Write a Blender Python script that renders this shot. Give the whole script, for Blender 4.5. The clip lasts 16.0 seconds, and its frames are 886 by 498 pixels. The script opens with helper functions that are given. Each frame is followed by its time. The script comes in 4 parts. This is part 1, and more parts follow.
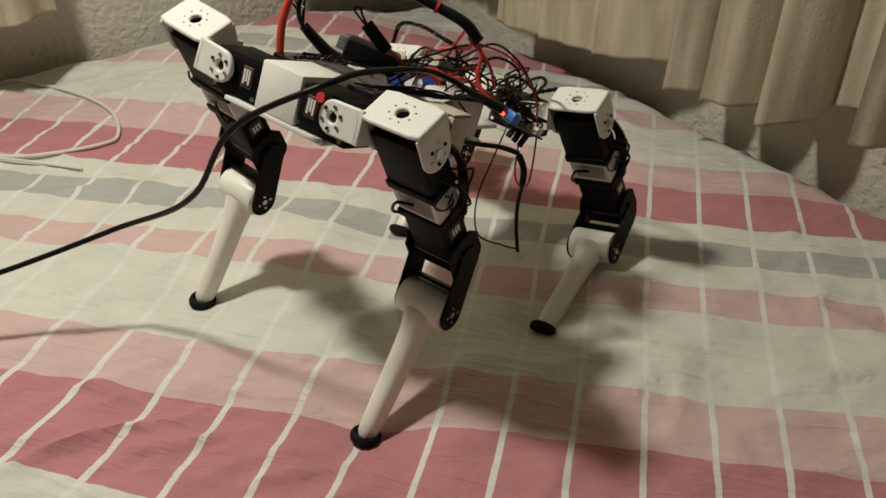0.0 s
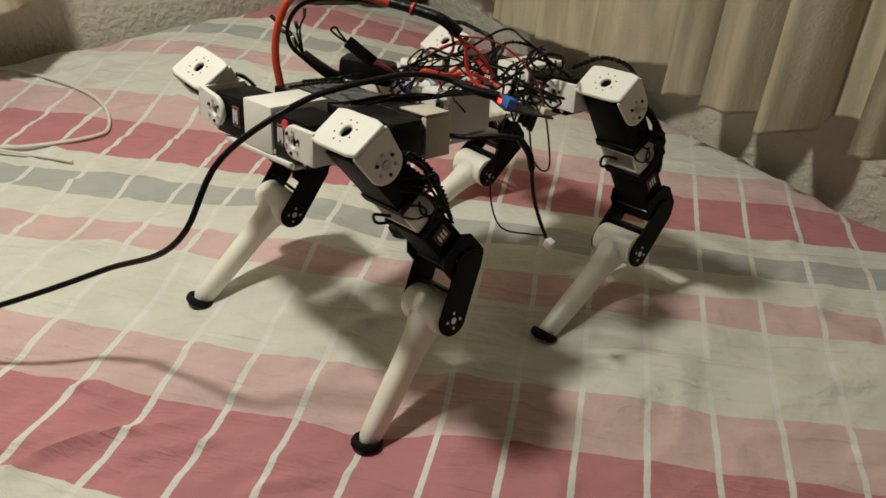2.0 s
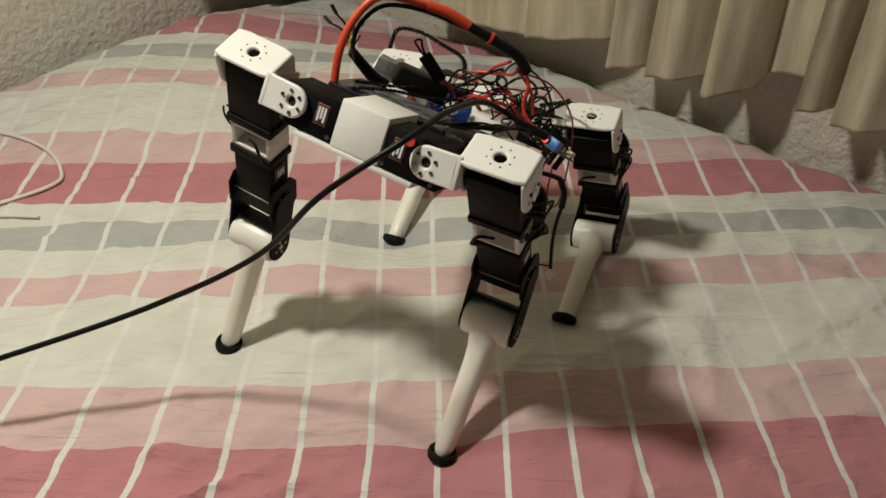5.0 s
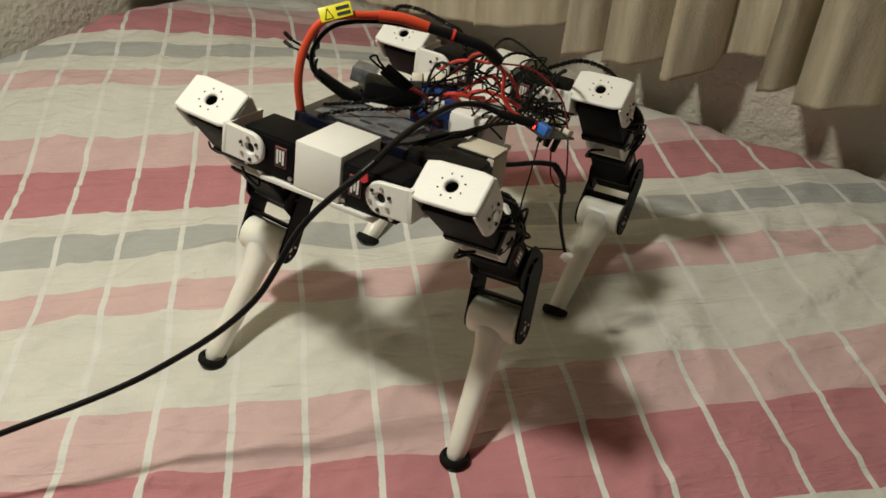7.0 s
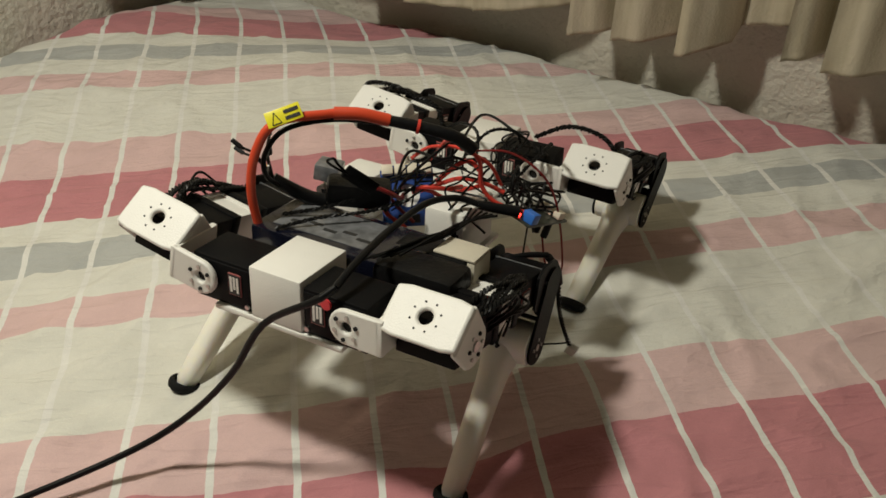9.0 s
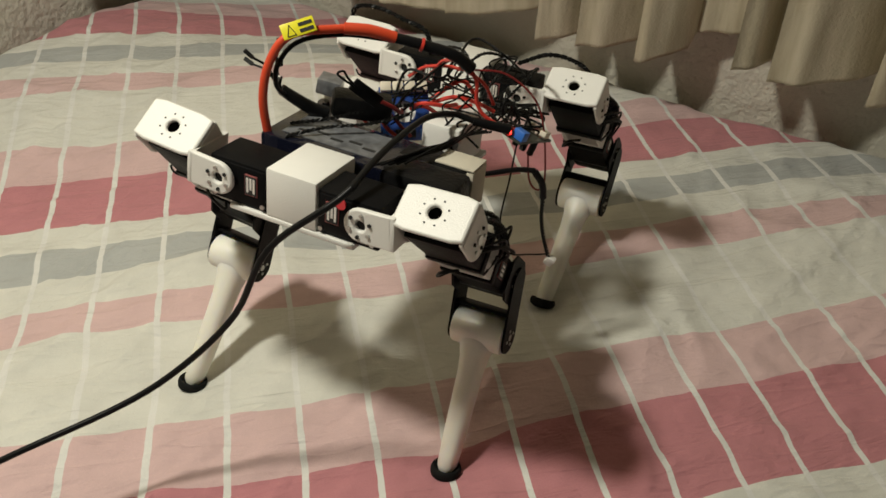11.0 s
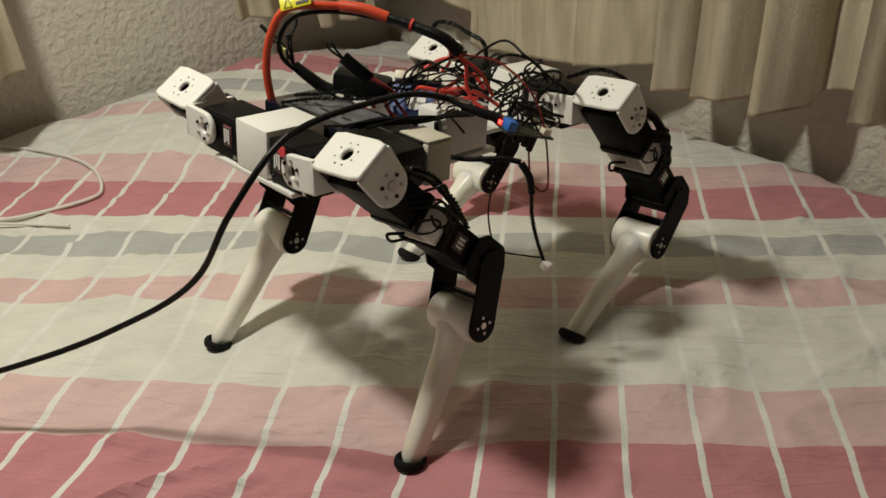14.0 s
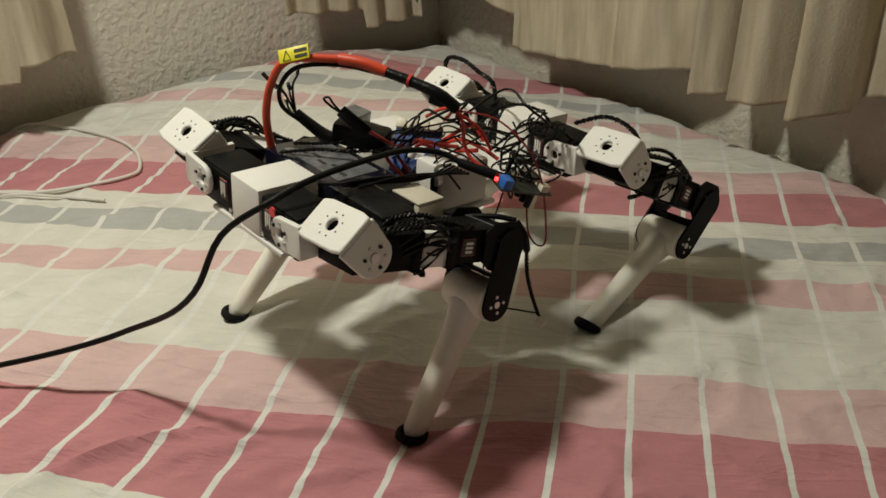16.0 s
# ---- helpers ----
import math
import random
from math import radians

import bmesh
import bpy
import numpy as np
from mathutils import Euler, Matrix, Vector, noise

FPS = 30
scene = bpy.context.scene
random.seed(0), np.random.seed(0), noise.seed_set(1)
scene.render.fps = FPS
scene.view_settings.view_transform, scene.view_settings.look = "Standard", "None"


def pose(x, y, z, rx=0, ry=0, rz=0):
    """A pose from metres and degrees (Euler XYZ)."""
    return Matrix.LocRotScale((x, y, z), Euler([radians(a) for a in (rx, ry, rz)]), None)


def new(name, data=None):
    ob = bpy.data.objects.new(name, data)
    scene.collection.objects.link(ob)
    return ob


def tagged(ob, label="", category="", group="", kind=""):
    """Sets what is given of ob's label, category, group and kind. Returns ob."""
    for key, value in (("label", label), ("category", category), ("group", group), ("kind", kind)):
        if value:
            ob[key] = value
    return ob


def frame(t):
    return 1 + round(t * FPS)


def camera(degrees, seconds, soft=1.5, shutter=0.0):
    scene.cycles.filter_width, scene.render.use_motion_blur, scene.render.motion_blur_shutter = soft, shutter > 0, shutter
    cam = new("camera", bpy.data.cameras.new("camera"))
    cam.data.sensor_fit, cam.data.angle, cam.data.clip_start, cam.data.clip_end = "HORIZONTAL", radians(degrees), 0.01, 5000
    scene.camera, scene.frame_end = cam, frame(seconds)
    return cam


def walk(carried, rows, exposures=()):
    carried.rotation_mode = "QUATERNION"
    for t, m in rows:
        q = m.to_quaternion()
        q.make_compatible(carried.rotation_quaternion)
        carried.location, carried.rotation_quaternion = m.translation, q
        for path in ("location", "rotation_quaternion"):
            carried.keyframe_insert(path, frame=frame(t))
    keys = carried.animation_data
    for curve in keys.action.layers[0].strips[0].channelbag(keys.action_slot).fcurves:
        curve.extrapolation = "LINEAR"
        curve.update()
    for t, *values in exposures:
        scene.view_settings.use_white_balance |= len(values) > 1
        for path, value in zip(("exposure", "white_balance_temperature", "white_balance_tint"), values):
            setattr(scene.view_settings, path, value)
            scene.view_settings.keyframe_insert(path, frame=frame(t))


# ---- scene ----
# ---- camera ----
cam = camera(52.1, 16.0, soft=1.6, shutter=0.0)
CAM_ROWS = [
    (0.0, 0.1647, -0.5043, 0.4877, 11.23, -32.78, 0.21),
    (0.5, 0.1730, -0.4982, 0.4908, 11.63, -32.88, 0.55),
    (1.0, 0.1592, -0.4973, 0.4908, 10.64, -33.01, 1.35),
    (1.5, 0.1467, -0.4967, 0.4963, 9.74, -33.48, 2.07),
    (2.0, 0.1390, -0.4972, 0.4923, 9.31, -33.26, 2.33),
    (2.5, 0.1352, -0.4985, 0.4942, 8.77, -33.27, 2.59),
    (3.0, 0.1318, -0.4956, 0.4970, 8.59, -33.59, 2.34),
    (3.5, 0.1162, -0.4994, 0.5054, 7.45, -33.74, 1.37),
    (6.0, -0.0703, -0.5101, 0.5696, -7.63, -37.51, 0.48),
    (6.5, -0.0816, -0.4998, 0.5646, -9.32, -37.49, 1.22),
    (7.0, -0.0827, -0.4768, 0.5430, -9.62, -36.83, 1.35),
    (7.5, -0.0733, -0.4504, 0.5134, -8.99, -36.04, 0.51),
    (8.0, -0.0637, -0.4327, 0.4919, -8.42, -35.74, -0.71),
    (8.5, -0.0636, -0.4274, 0.4735, -8.40, -35.37, -1.38),
    (9.0, -0.0656, -0.4319, 0.4752, -8.59, -35.37, -1.42),
    (11.5, -0.0918, -0.4643, 0.5675, -12.00, -38.82, -0.82),
    (12.0, -0.0964, -0.4632, 0.5616, -12.34, -38.77, -1.16),
    (12.5, -0.0993, -0.4653, 0.5551, -12.67, -38.24, -0.72),
    (13.0, -0.0438, -0.4956, 0.5293, -7.80, -35.83, -1.49),
    (13.5, 0.0419, -0.4977, 0.4910, 1.61, -32.85, -3.06),
    (14.0, 0.1123, -0.5100, 0.4583, 8.07, -30.02, -3.77),
    (14.5, 0.1515, -0.5350, 0.4539, 12.86, -29.12, -3.74),
    (15.0, 0.1554, -0.5258, 0.4297, 13.13, -28.16, -3.07),
    (15.5, 0.1462, -0.5223, 0.4270, 12.28, -28.26, -2.76),
    (16.0, 0.1422, -0.5233, 0.4229, 11.71, -28.18, -2.53),
]
walk(cam, [(t, pose(x, y, z, 90 + pitch, 0, yaw) @ pose(0, 0, 0, 0, 0, roll)) for t, x, y, z, yaw, pitch, roll in CAM_ROWS])

# ---- light: one warm room lamp to the side of the bed, in a closed room ----
world = bpy.data.worlds.new("world")
scene.world = world
world.use_nodes = True
world.node_tree.nodes["Background"].inputs[0].default_value = (1.0, 0.92, 0.80, 1)
world.node_tree.nodes["Background"].inputs[1].default_value = 0.002
scene.view_settings.exposure = 0.0


def lamp(name, at, power, radius, colour):
    data = bpy.data.lights.new(name, "POINT")
    data.energy, data.shadow_soft_size, data.color = power, radius, colour
    ob = new(name, data)
    ob.location = at
    return ob


lamp("room_lamp", (-0.39, 0.03, 0.957), 27.3, 0.045, (1.0, 0.968, 0.83))


# ---- materials ----
def material(name, colour, rough=0.5, metal=0.0, bump=0.0, scale=200.0, vary=0.08, coat=0.0, glow=None, spec=0.5):
    m = bpy.data.materials.new(name)
    m.use_nodes = True
    n, l = m.node_tree.nodes, m.node_tree.links
    b = n["Principled BSDF"]
    b.inputs["Roughness"].default_value, b.inputs["Metallic"].default_value = rough, metal
    b.inputs["Coat Weight"].default_value = coat
    b.inputs["Specular IOR Level"].default_value = spec
    tc = n.new("ShaderNodeTexCoord")
    big, fine = n.new("ShaderNodeTexNoise"), n.new("ShaderNodeTexNoise")
    big.inputs["Scale"].default_value, fine.inputs["Scale"].default_value = scale * 0.12, scale
    big.inputs["Detail"].default_value, fine.inputs["Detail"].default_value = 4, 3
    for t in (big, fine):
        l.new(tc.outputs["Object"], t.inputs["Vector"])
    mix = n.new("ShaderNodeMix")
    mix.data_type = "RGBA"
    mix.inputs["A"].default_value = (*[max(0, c * (1 - vary)) for c in colour], 1)
    mix.inputs["B"].default_value = (*[min(1, c * (1 + vary)) for c in colour], 1)
    l.new(big.outputs["Fac"], mix.inputs["Factor"])
    l.new(mix.outputs["Result"], b.inputs["Base Color"])
    if bump:
        bp = n.new("ShaderNodeBump")
        bp.inputs["Strength"].default_value, bp.inputs["Distance"].default_value = bump, 0.001
        l.new(fine.outputs["Fac"], bp.inputs["Height"])
        l.new(bp.outputs["Normal"], b.inputs["Normal"])
    if glow:
        b.inputs["Emission Color"].default_value, b.inputs["Emission Strength"].default_value = (*glow[0], 1), glow[1]
    return m


WHITE = material("printed_white_plastic", (0.74, 0.73, 0.69), 0.42, bump=0.25, scale=900, vary=0.03)
SHANK = material("glossy_white_leg_plastic", (0.86, 0.84, 0.755), 0.3, bump=0.12, scale=700, vary=0.04)
SHANK.node_tree.nodes["Principled BSDF"].inputs["Subsurface Weight"].default_value = 0.35
SHANK.node_tree.nodes["Principled BSDF"].inputs["Subsurface Radius"].default_value = (0.006, 0.005, 0.003)
SHANK.node_tree.nodes["Principled BSDF"].inputs["Subsurface Scale"].default_value = 1.0
BLACK = material("black_servo_plastic", (0.0045, 0.0045, 0.005), 0.5, bump=0.15, scale=1200, vary=0.2, spec=0.09)
PLATE = material("black_anodised_plate", (0.004, 0.004, 0.0045), 0.48, metal=0.0, bump=0.1, scale=900, vary=0.2, spec=0.09)
RUBBER = material("black_rubber", (0.007, 0.007, 0.007), 0.75, bump=0.3, scale=700, spec=0.18)
WIRE = material("black_wire", (0.006, 0.006, 0.006), 0.4, spec=0.18)
TAPE = material("black_tape", (0.006, 0.006, 0.0065), 0.36, bump=0.5, scale=300, spec=0.18)
CORD = material("black_power_cord", (0.007, 0.007, 0.0075), 0.35, spec=0.18)
ORANGE = material("orange_heat_shrink", (0.60, 0.062, 0.022), 0.38, bump=0.1, scale=400)
REDWIRE = material("red_wire", (0.60, 0.045, 0.03), 0.4)
DARKRED = material("dark_red_wire", (0.25, 0.02, 0.02), 0.45)
YELLOW = material("yellow_label", (0.80, 0.72, 0.03), 0.35)
INK = material("black_ink", (0.02, 0.02, 0.02), 0.5)
PAPER = material("label_paper", (0.72, 0.70, 0.66), 0.5)
PINKPAPER = material("label_red_print", (0.34, 0.10, 0.095), 0.5)
REDDOT = material("red_sticker", (0.62, 0.04, 0.05), 0.4)
STEEL = material("steel_screw", (0.55, 0.54, 0.52), 0.28, metal=1.0)
DARK = material("dark_hole", (0.01, 0.01, 0.01), 0.8)
PCB = material("blue_circuit_board", (0.015, 0.05, 0.22), 0.35, bump=0.2, scale=500, vary=0.3)
BLUE = material("blue_terminal", (0.03, 0.14, 0.50), 0.4)
BEIGE = material("beige_foam", (0.52, 0.48, 0.39), 0.8, bump=0.4, scale=300)
CONNECT = material("cream_connector", (0.68, 0.62, 0.50), 0.5)
GREENB = material("dark_green_board", (0.035, 0.04, 0.03), 0.4, vary=0.3)
SILVER = material("silver_battery_print", (0.17, 0.175, 0.185), 0.28, metal=0.3, scale=1100, vary=0.9)
BATTBLUE = material("blue_battery_wrap", (0.005, 0.006, 0.014), 0.22, coat=0.4, vary=0.4)
LED = material("lit_red_led", (0.7, 0.02, 0.02), 0.3, glow=((1.0, 0.03, 0.02), 9.0))
USB = material("white_usb_cable", (0.74, 0.71, 0.66), 0.45)


# The bedsheet's print: bands across, thin white lines along, on a soft cotton weave.
def sheet_material():
    m = bpy.data.materials.new("striped_cotton_sheet")
    m.use_nodes = True
    n, l = m.node_tree.nodes, m.node_tree.links
    b = n["Principled BSDF"]
    b.inputs["Roughness"].default_value = 0.85
    b.inputs["Specular IOR Level"].default_value = 0.15
    b.inputs["Sheen Weight"].default_value = 0.1

    def maths(op, a, c=None, d=None):
        q = n.new("ShaderNodeMath")
        q.operation = op
        for i, v in enumerate((a, c, d)):
            if v is None:
                continue
            if isinstance(v, (int, float)):
                q.inputs[i].default_value = v
            else:
                l.new(v, q.inputs[i])
        return q.outputs[0]

    tc = n.new("ShaderNodeTexCoord")
    sep = n.new("ShaderNodeSeparateXYZ")
    cloth = n.new("ShaderNodeUVMap")
    cloth.uv_map = "print"
    l.new(cloth.outputs["UV"], sep.inputs[0])

    def noise_tex(scale, detail=2.0):
        q = n.new("ShaderNodeTexNoise")
        q.inputs["Scale"].default_value, q.inputs["Detail"].default_value = scale, detail
        l.new(tc.outputs["Object"], q.inputs["Vector"])
        return q

    wob = noise_tex(9.0)
    wob2 = noise_tex(90.0)
    sepw = n.new("ShaderNodeSeparateColor")
    l.new(wob.outputs["Color"], sepw.inputs[0])
    wx = maths("MULTIPLY_ADD", sepw.outputs[0], 0.007, -0.0035)
    wy = maths("MULTIPLY_ADD", sepw.outputs[1], 0.012, -0.006)
    fx = maths("MULTIPLY_ADD", wob2.outputs["Fac"], 0.0016, -0.0008)
    x = maths("ADD", maths("ADD", sep.outputs[0], wx), fx)
    y = maths("ADD", maths("ADD", sep.outputs[1], wy), fx)
    v = maths("FRACT", maths("DIVIDE", maths("ADD", y, 4.1 - 0.005), 0.41))
    ramp = n.new("ShaderNodeValToRGB")
    ramp.color_ramp.interpolation = "CONSTANT"
    lp, wh, gr, dp = (0.655, 0.465, 0.452), (0.69, 0.68, 0.615), (0.44, 0.45, 0.435), (0.525, 0.225, 0.245)
    stops = ((0.0, lp), (0.142, wh), (0.396, lp), (0.498, wh), (0.601, gr), (0.700, wh), (0.792, dp))
    e = ramp.color_ramp.elements
    while len(e) < len(stops):
        e.new(0.5)
    for el, (p, c) in zip(e, stops):
        el.position, el.color = p, (*c, 1)
    l.new(v, ramp.inputs[0])
    # thin white lines, 53 mm apart
    u = maths("FRACT", maths("DIVIDE", maths("ADD", x, 5.353 + 0.0025), 0.05353))
    line = maths("LESS_THAN", u, 0.093)
    mix = n.new("ShaderNodeMix")
    mix.data_type = "RGBA"
    l.new(line, mix.inputs["Factor"])
    l.new(ramp.outputs["Color"], mix.inputs["A"])
    mix.inputs["B"].default_value = (0.74, 0.73, 0.69, 1)
    # faded, slightly blotchy dye and a fine weave
    blot = noise_tex(22.0, 5.0)
    weave = noise_tex(1400.0, 1.0)
    val = maths("ADD", maths("MULTIPLY_ADD", blot.outputs["Fac"], 0.30, 0.85), maths("MULTIPLY_ADD", weave.outputs["Fac"], 0.24, -0.12))
    hsv = n.new("ShaderNodeHueSaturation")
    l.new(mix.outputs["Result"], hsv.inputs["Color"])
    l.new(val, hsv.inputs["Value"])
    l.new(hsv.outputs["Color"], b.inputs["Base Color"])
    creases = noise_tex(17.0, 4.0)
    creases.inputs["Distortion"].default_value = 0.15
    # puckers that run aslant over the cloth
    slant = n.new("ShaderNodeMapping")
    slant.inputs["Rotation"].default_value = (0, 0, radians(-41))
    slant.inputs["Scale"].default_value = (9, 42, 9)
    l.new(tc.outputs["Object"], slant.inputs[0])
    pucker = n.new("ShaderNodeTexNoise")
    pucker.inputs["Scale"].default_value, pucker.inputs["Detail"].default_value, pucker.inputs["Distortion"].default_value = 1.0, 4.0, 0.6
    l.new(slant.outputs[0], pucker.inputs["Vector"])
    ridge = maths("POWER", maths("SUBTRACT", 1.0, maths("ABSOLUTE", maths("MULTIPLY_ADD", pucker.outputs["Fac"], 2.0, -1.0))), 5.0)
    soft = maths("ADD", maths("MULTIPLY", creases.outputs["Fac"], 0.009), maths("MULTIPLY", ridge, 0.0012))
    h = maths("ADD", soft, maths("MULTIPLY", weave.outputs["Fac"], 0.0005))
    bp = n.new("ShaderNodeBump")
    bp.inputs["Strength"].default_value, bp.inputs["Distance"].default_value = 0.95, 1.0
    l.new(h, bp.inputs["Height"])
    l.new(bp.outputs["Normal"], b.inputs["Normal"])
    return m


def plaster_material():
    m = material("rough_plaster_wall", (0.60, 0.57, 0.49), 0.9, bump=0.0, scale=40, vary=0.06, spec=0.2)
    n, l = m.node_tree.nodes, m.node_tree.links
    b = n["Principled BSDF"]
    tc = n.new("ShaderNodeTexCoord")
    t = n.new("ShaderNodeTexNoise")
    t.inputs["Scale"].default_value, t.inputs["Detail"].default_value, t.inputs["Roughness"].default_value = 95, 5, 0.55
    l.new(tc.outputs["Object"], t.inputs["Vector"])
    bp = n.new("ShaderNodeBump")
    bp.inputs["Strength"].default_value, bp.inputs["Distance"].default_value = 0.6, 0.010
    l.new(t.outputs["Fac"], bp.inputs["Height"])
    l.new(bp.outputs["Normal"], b.inputs["Normal"])
    return m


def curtain_material():
    m = material("linen_curtain_cloth", (0.55, 0.49, 0.38), 0.9, spec=0.1)
    n, l = m.node_tree.nodes, m.node_tree.links
    b = n["Principled BSDF"]
    tc, mp = n.new("ShaderNodeTexCoord"), n.new("ShaderNodeMapping")
    mp.inputs["Scale"].default_value = (60, 60, 7)
    t = n.new("ShaderNodeTexNoise")
    t.inputs["Scale"].default_value, t.inputs["Detail"].default_value = 1.0, 6
    l.new(tc.outputs["Object"], mp.inputs[0])
    l.new(mp.outputs[0], t.inputs["Vector"])
    ramp = n.new("ShaderNodeValToRGB")
    ramp.color_ramp.elements[0].position, ramp.color_ramp.elements[0].color = 0.3, (0.345, 0.30, 0.215, 1)
    ramp.color_ramp.elements[1].position, ramp.color_ramp.elements[1].color = 0.7, (0.54, 0.485, 0.375, 1)
    l.new(t.outputs["Fac"], ramp.inputs[0])
    l.new(ramp.outputs["Color"], b.inputs["Base Color"])
    w = n.new("ShaderNodeTexNoise")
    w.inputs["Scale"].default_value, w.inputs["Detail"].default_value = 350, 3
    l.new(tc.outputs["Object"], w.inputs["Vector"])
    bp = n.new("ShaderNodeBump")
    bp.inputs["Strength"].default_value, bp.inputs["Distance"].default_value = 0.5, 0.0015
    l.new(w.outputs["Fac"], bp.inputs["Height"])
    l.new(bp.outputs["Normal"], b.inputs["Normal"])
    return m


SHEET, PLASTER, LINEN = sheet_material(), plaster_material(), curtain_material()
# Near-black for the unseen walls, so they throw little light back.
LOWBOUNCE = material("low_bounce_wall", (0.10, 0.09, 0.08), 0.9, scale=30, vary=0.05)
# The unseen ceiling's colour, set dark to hold down bounced light.
CEIL = material("low_bounce_ceiling", (0.14, 0.13, 0.12), 0.9, scale=30, vary=0.03)
FLOOR = material("floor_boards", (0.30, 0.20, 0.12), 0.6, scale=30, vary=0.2)


# ---- mesh helpers ----
def mesh_object(name, bm, mat, smooth=40):
    me = bpy.data.meshes.new(name)
    bm.normal_update()
    bm.to_mesh(me)
    bm.free()
    me.materials.append(mat)
    if smooth:
        for p in me.polygons:
            p.use_smooth = True
        me.set_sharp_from_angle(angle=radians(smooth))
    return new(name, me)


def part(name, bm, mat, parent, label="", m=None):
    ob = mesh_object(name, bm, mat)
    ob.parent = parent
    if m is not None:
        ob.matrix_basis = m
    return tagged(ob, label) if label else ob


def again(ob, m):
    """Another part on the same mesh under the same parent."""
    q = bpy.data.objects.new(ob.name, ob.data)
    scene.collection.objects.link(q)
    q.parent, q.matrix_basis = ob.parent, m
    if "label" in ob:
        q["label"] = ob["label"]
    return q


def append(bm, tmp, m=None):
    if m is not None:
        bmesh.ops.transform(tmp, matrix=m, verts=tmp.verts)
    me = bpy.data.meshes.new("tmp")
    tmp.to_mesh(me)
    tmp.free()
    bm.from_mesh(me)
    bpy.data.meshes.remove(me)
    return bm


def box(lo, hi, bevel=0.0, bm=None, m=None, segments=2):
    tmp = bmesh.new()
    bmesh.ops.create_cube(tmp, size=1)
    lo, hi = Vector(lo), Vector(hi)
    for v in tmp.verts:
        v.co = Vector([(lo[i] + hi[i]) / 2 + v.co[i] * (hi[i] - lo[i]) for i in range(3)])
    if bevel:
        bmesh.ops.bevel(tmp, geom=tmp.edges[:], offset=bevel, segments=segments, affect="EDGES", profile=0.5)
    return append(bm or bmesh.new(), tmp, m)


TURN = {"z": Matrix(), "x": Matrix.Rotation(radians(90), 4, "Y"), "y": Matrix.Rotation(radians(-90), 4, "X")}


def rod(at, axis, r, h, r2=None, sides=20, bm=None, m=None, bevel=0.0):
    tmp = bmesh.new()
    bmesh.ops.create_cone(tmp, cap_ends=True, segments=sides, radius1=r, radius2=r if r2 is None else r2, depth=h)
    if bevel:
        bmesh.ops.bevel(tmp, geom=[e for e in tmp.edges if len(e.link_faces) == 2 and any(len(f.verts) > 4 for f in e.link_faces)], offset=bevel, segments=2, affect="EDGES", profile=0.5)
    bmesh.ops.transform(tmp, matrix=Matrix.Translation(at) @ TURN[axis], verts=tmp.verts)
    return append(bm or bmesh.new(), tmp, m)


def smooth_path(points, per=8):
    p = [Vector(q) for q in points]
    p = [p[0] * 2 - p[1]] + p + [p[-1] * 2 - p[-2]]
    out = []
    for i in range(1, len(p) - 2):
        for k in range(per):
            t = k / per
            a, b, c, d = p[i - 1], p[i], p[i + 1], p[i + 2]
            out.append(0.5 * ((2 * b) + (c - a) * t + (2 * a - 5 * b + 4 * c - d) * t * t + (3 * b - a - 3 * c + d) * t ** 3))
    out.append(p[-2])
    return out


def tube(points, r, sides=8, per=8, bm=None, raw=False):
    """A round cord through the points; r: one radius, or one for the start and one for the end."""
    path = points if raw else smooth_path(points, per)
    bm = bm or bmesh.new()
    r0, r1 = (r, r) if isinstance(r, float) else r
    up, rings = Vector((0.3, 0.2, 1)).normalized(), []
    for i, p in enumerate(path):
        d = (path[min(i + 1, len(path) - 1)] - path[max(i - 1, 0)]).normalized()
        side = d.cross(up)
        if side.length < 1e-4:
            side = d.cross(Vector((1, 0, 0)))
        side.normalize()
        up = side.cross(d).normalized()
        rr = r0 + (r1 - r0) * i / max(1, len(path) - 1)
        rings.append([bm.verts.new(p + rr * (math.cos(a) * side + math.sin(a) * up)) for a in (2 * math.pi * k / sides for k in range(sides))])
    for a, b in zip(rings, rings[1:]):
        for k in range(sides):
            bm.faces.new((a[k], a[(k + 1) % sides], b[(k + 1) % sides], b[k]))
    bm.faces.new(rings[0][::-1])
    bm.faces.new(rings[-1])
    return bm


def twisted(points, r, pitch=0.006, bm=None):
    """Two thin wires wound round each other."""
    path = smooth_path(points, 14)
    bm = bm or bmesh.new()
    for phase in (0, math.pi):
        run, q = 0.0, []
        for i, p in enumerate(path):
            d = (path[min(i + 1, len(path) - 1)] - path[max(i - 1, 0)]).normalized()
            if i:
                run += (p - path[i - 1]).length
            side = d.cross(Vector((0.31, 0.17, 0.94))).normalized()
            a = phase + 2 * math.pi * run / pitch
            q.append(p + r * 1.15 * (math.cos(a) * side + math.sin(a) * side.cross(d)))
        tube(q, r, 6, bm=bm, raw=True)
    return bm


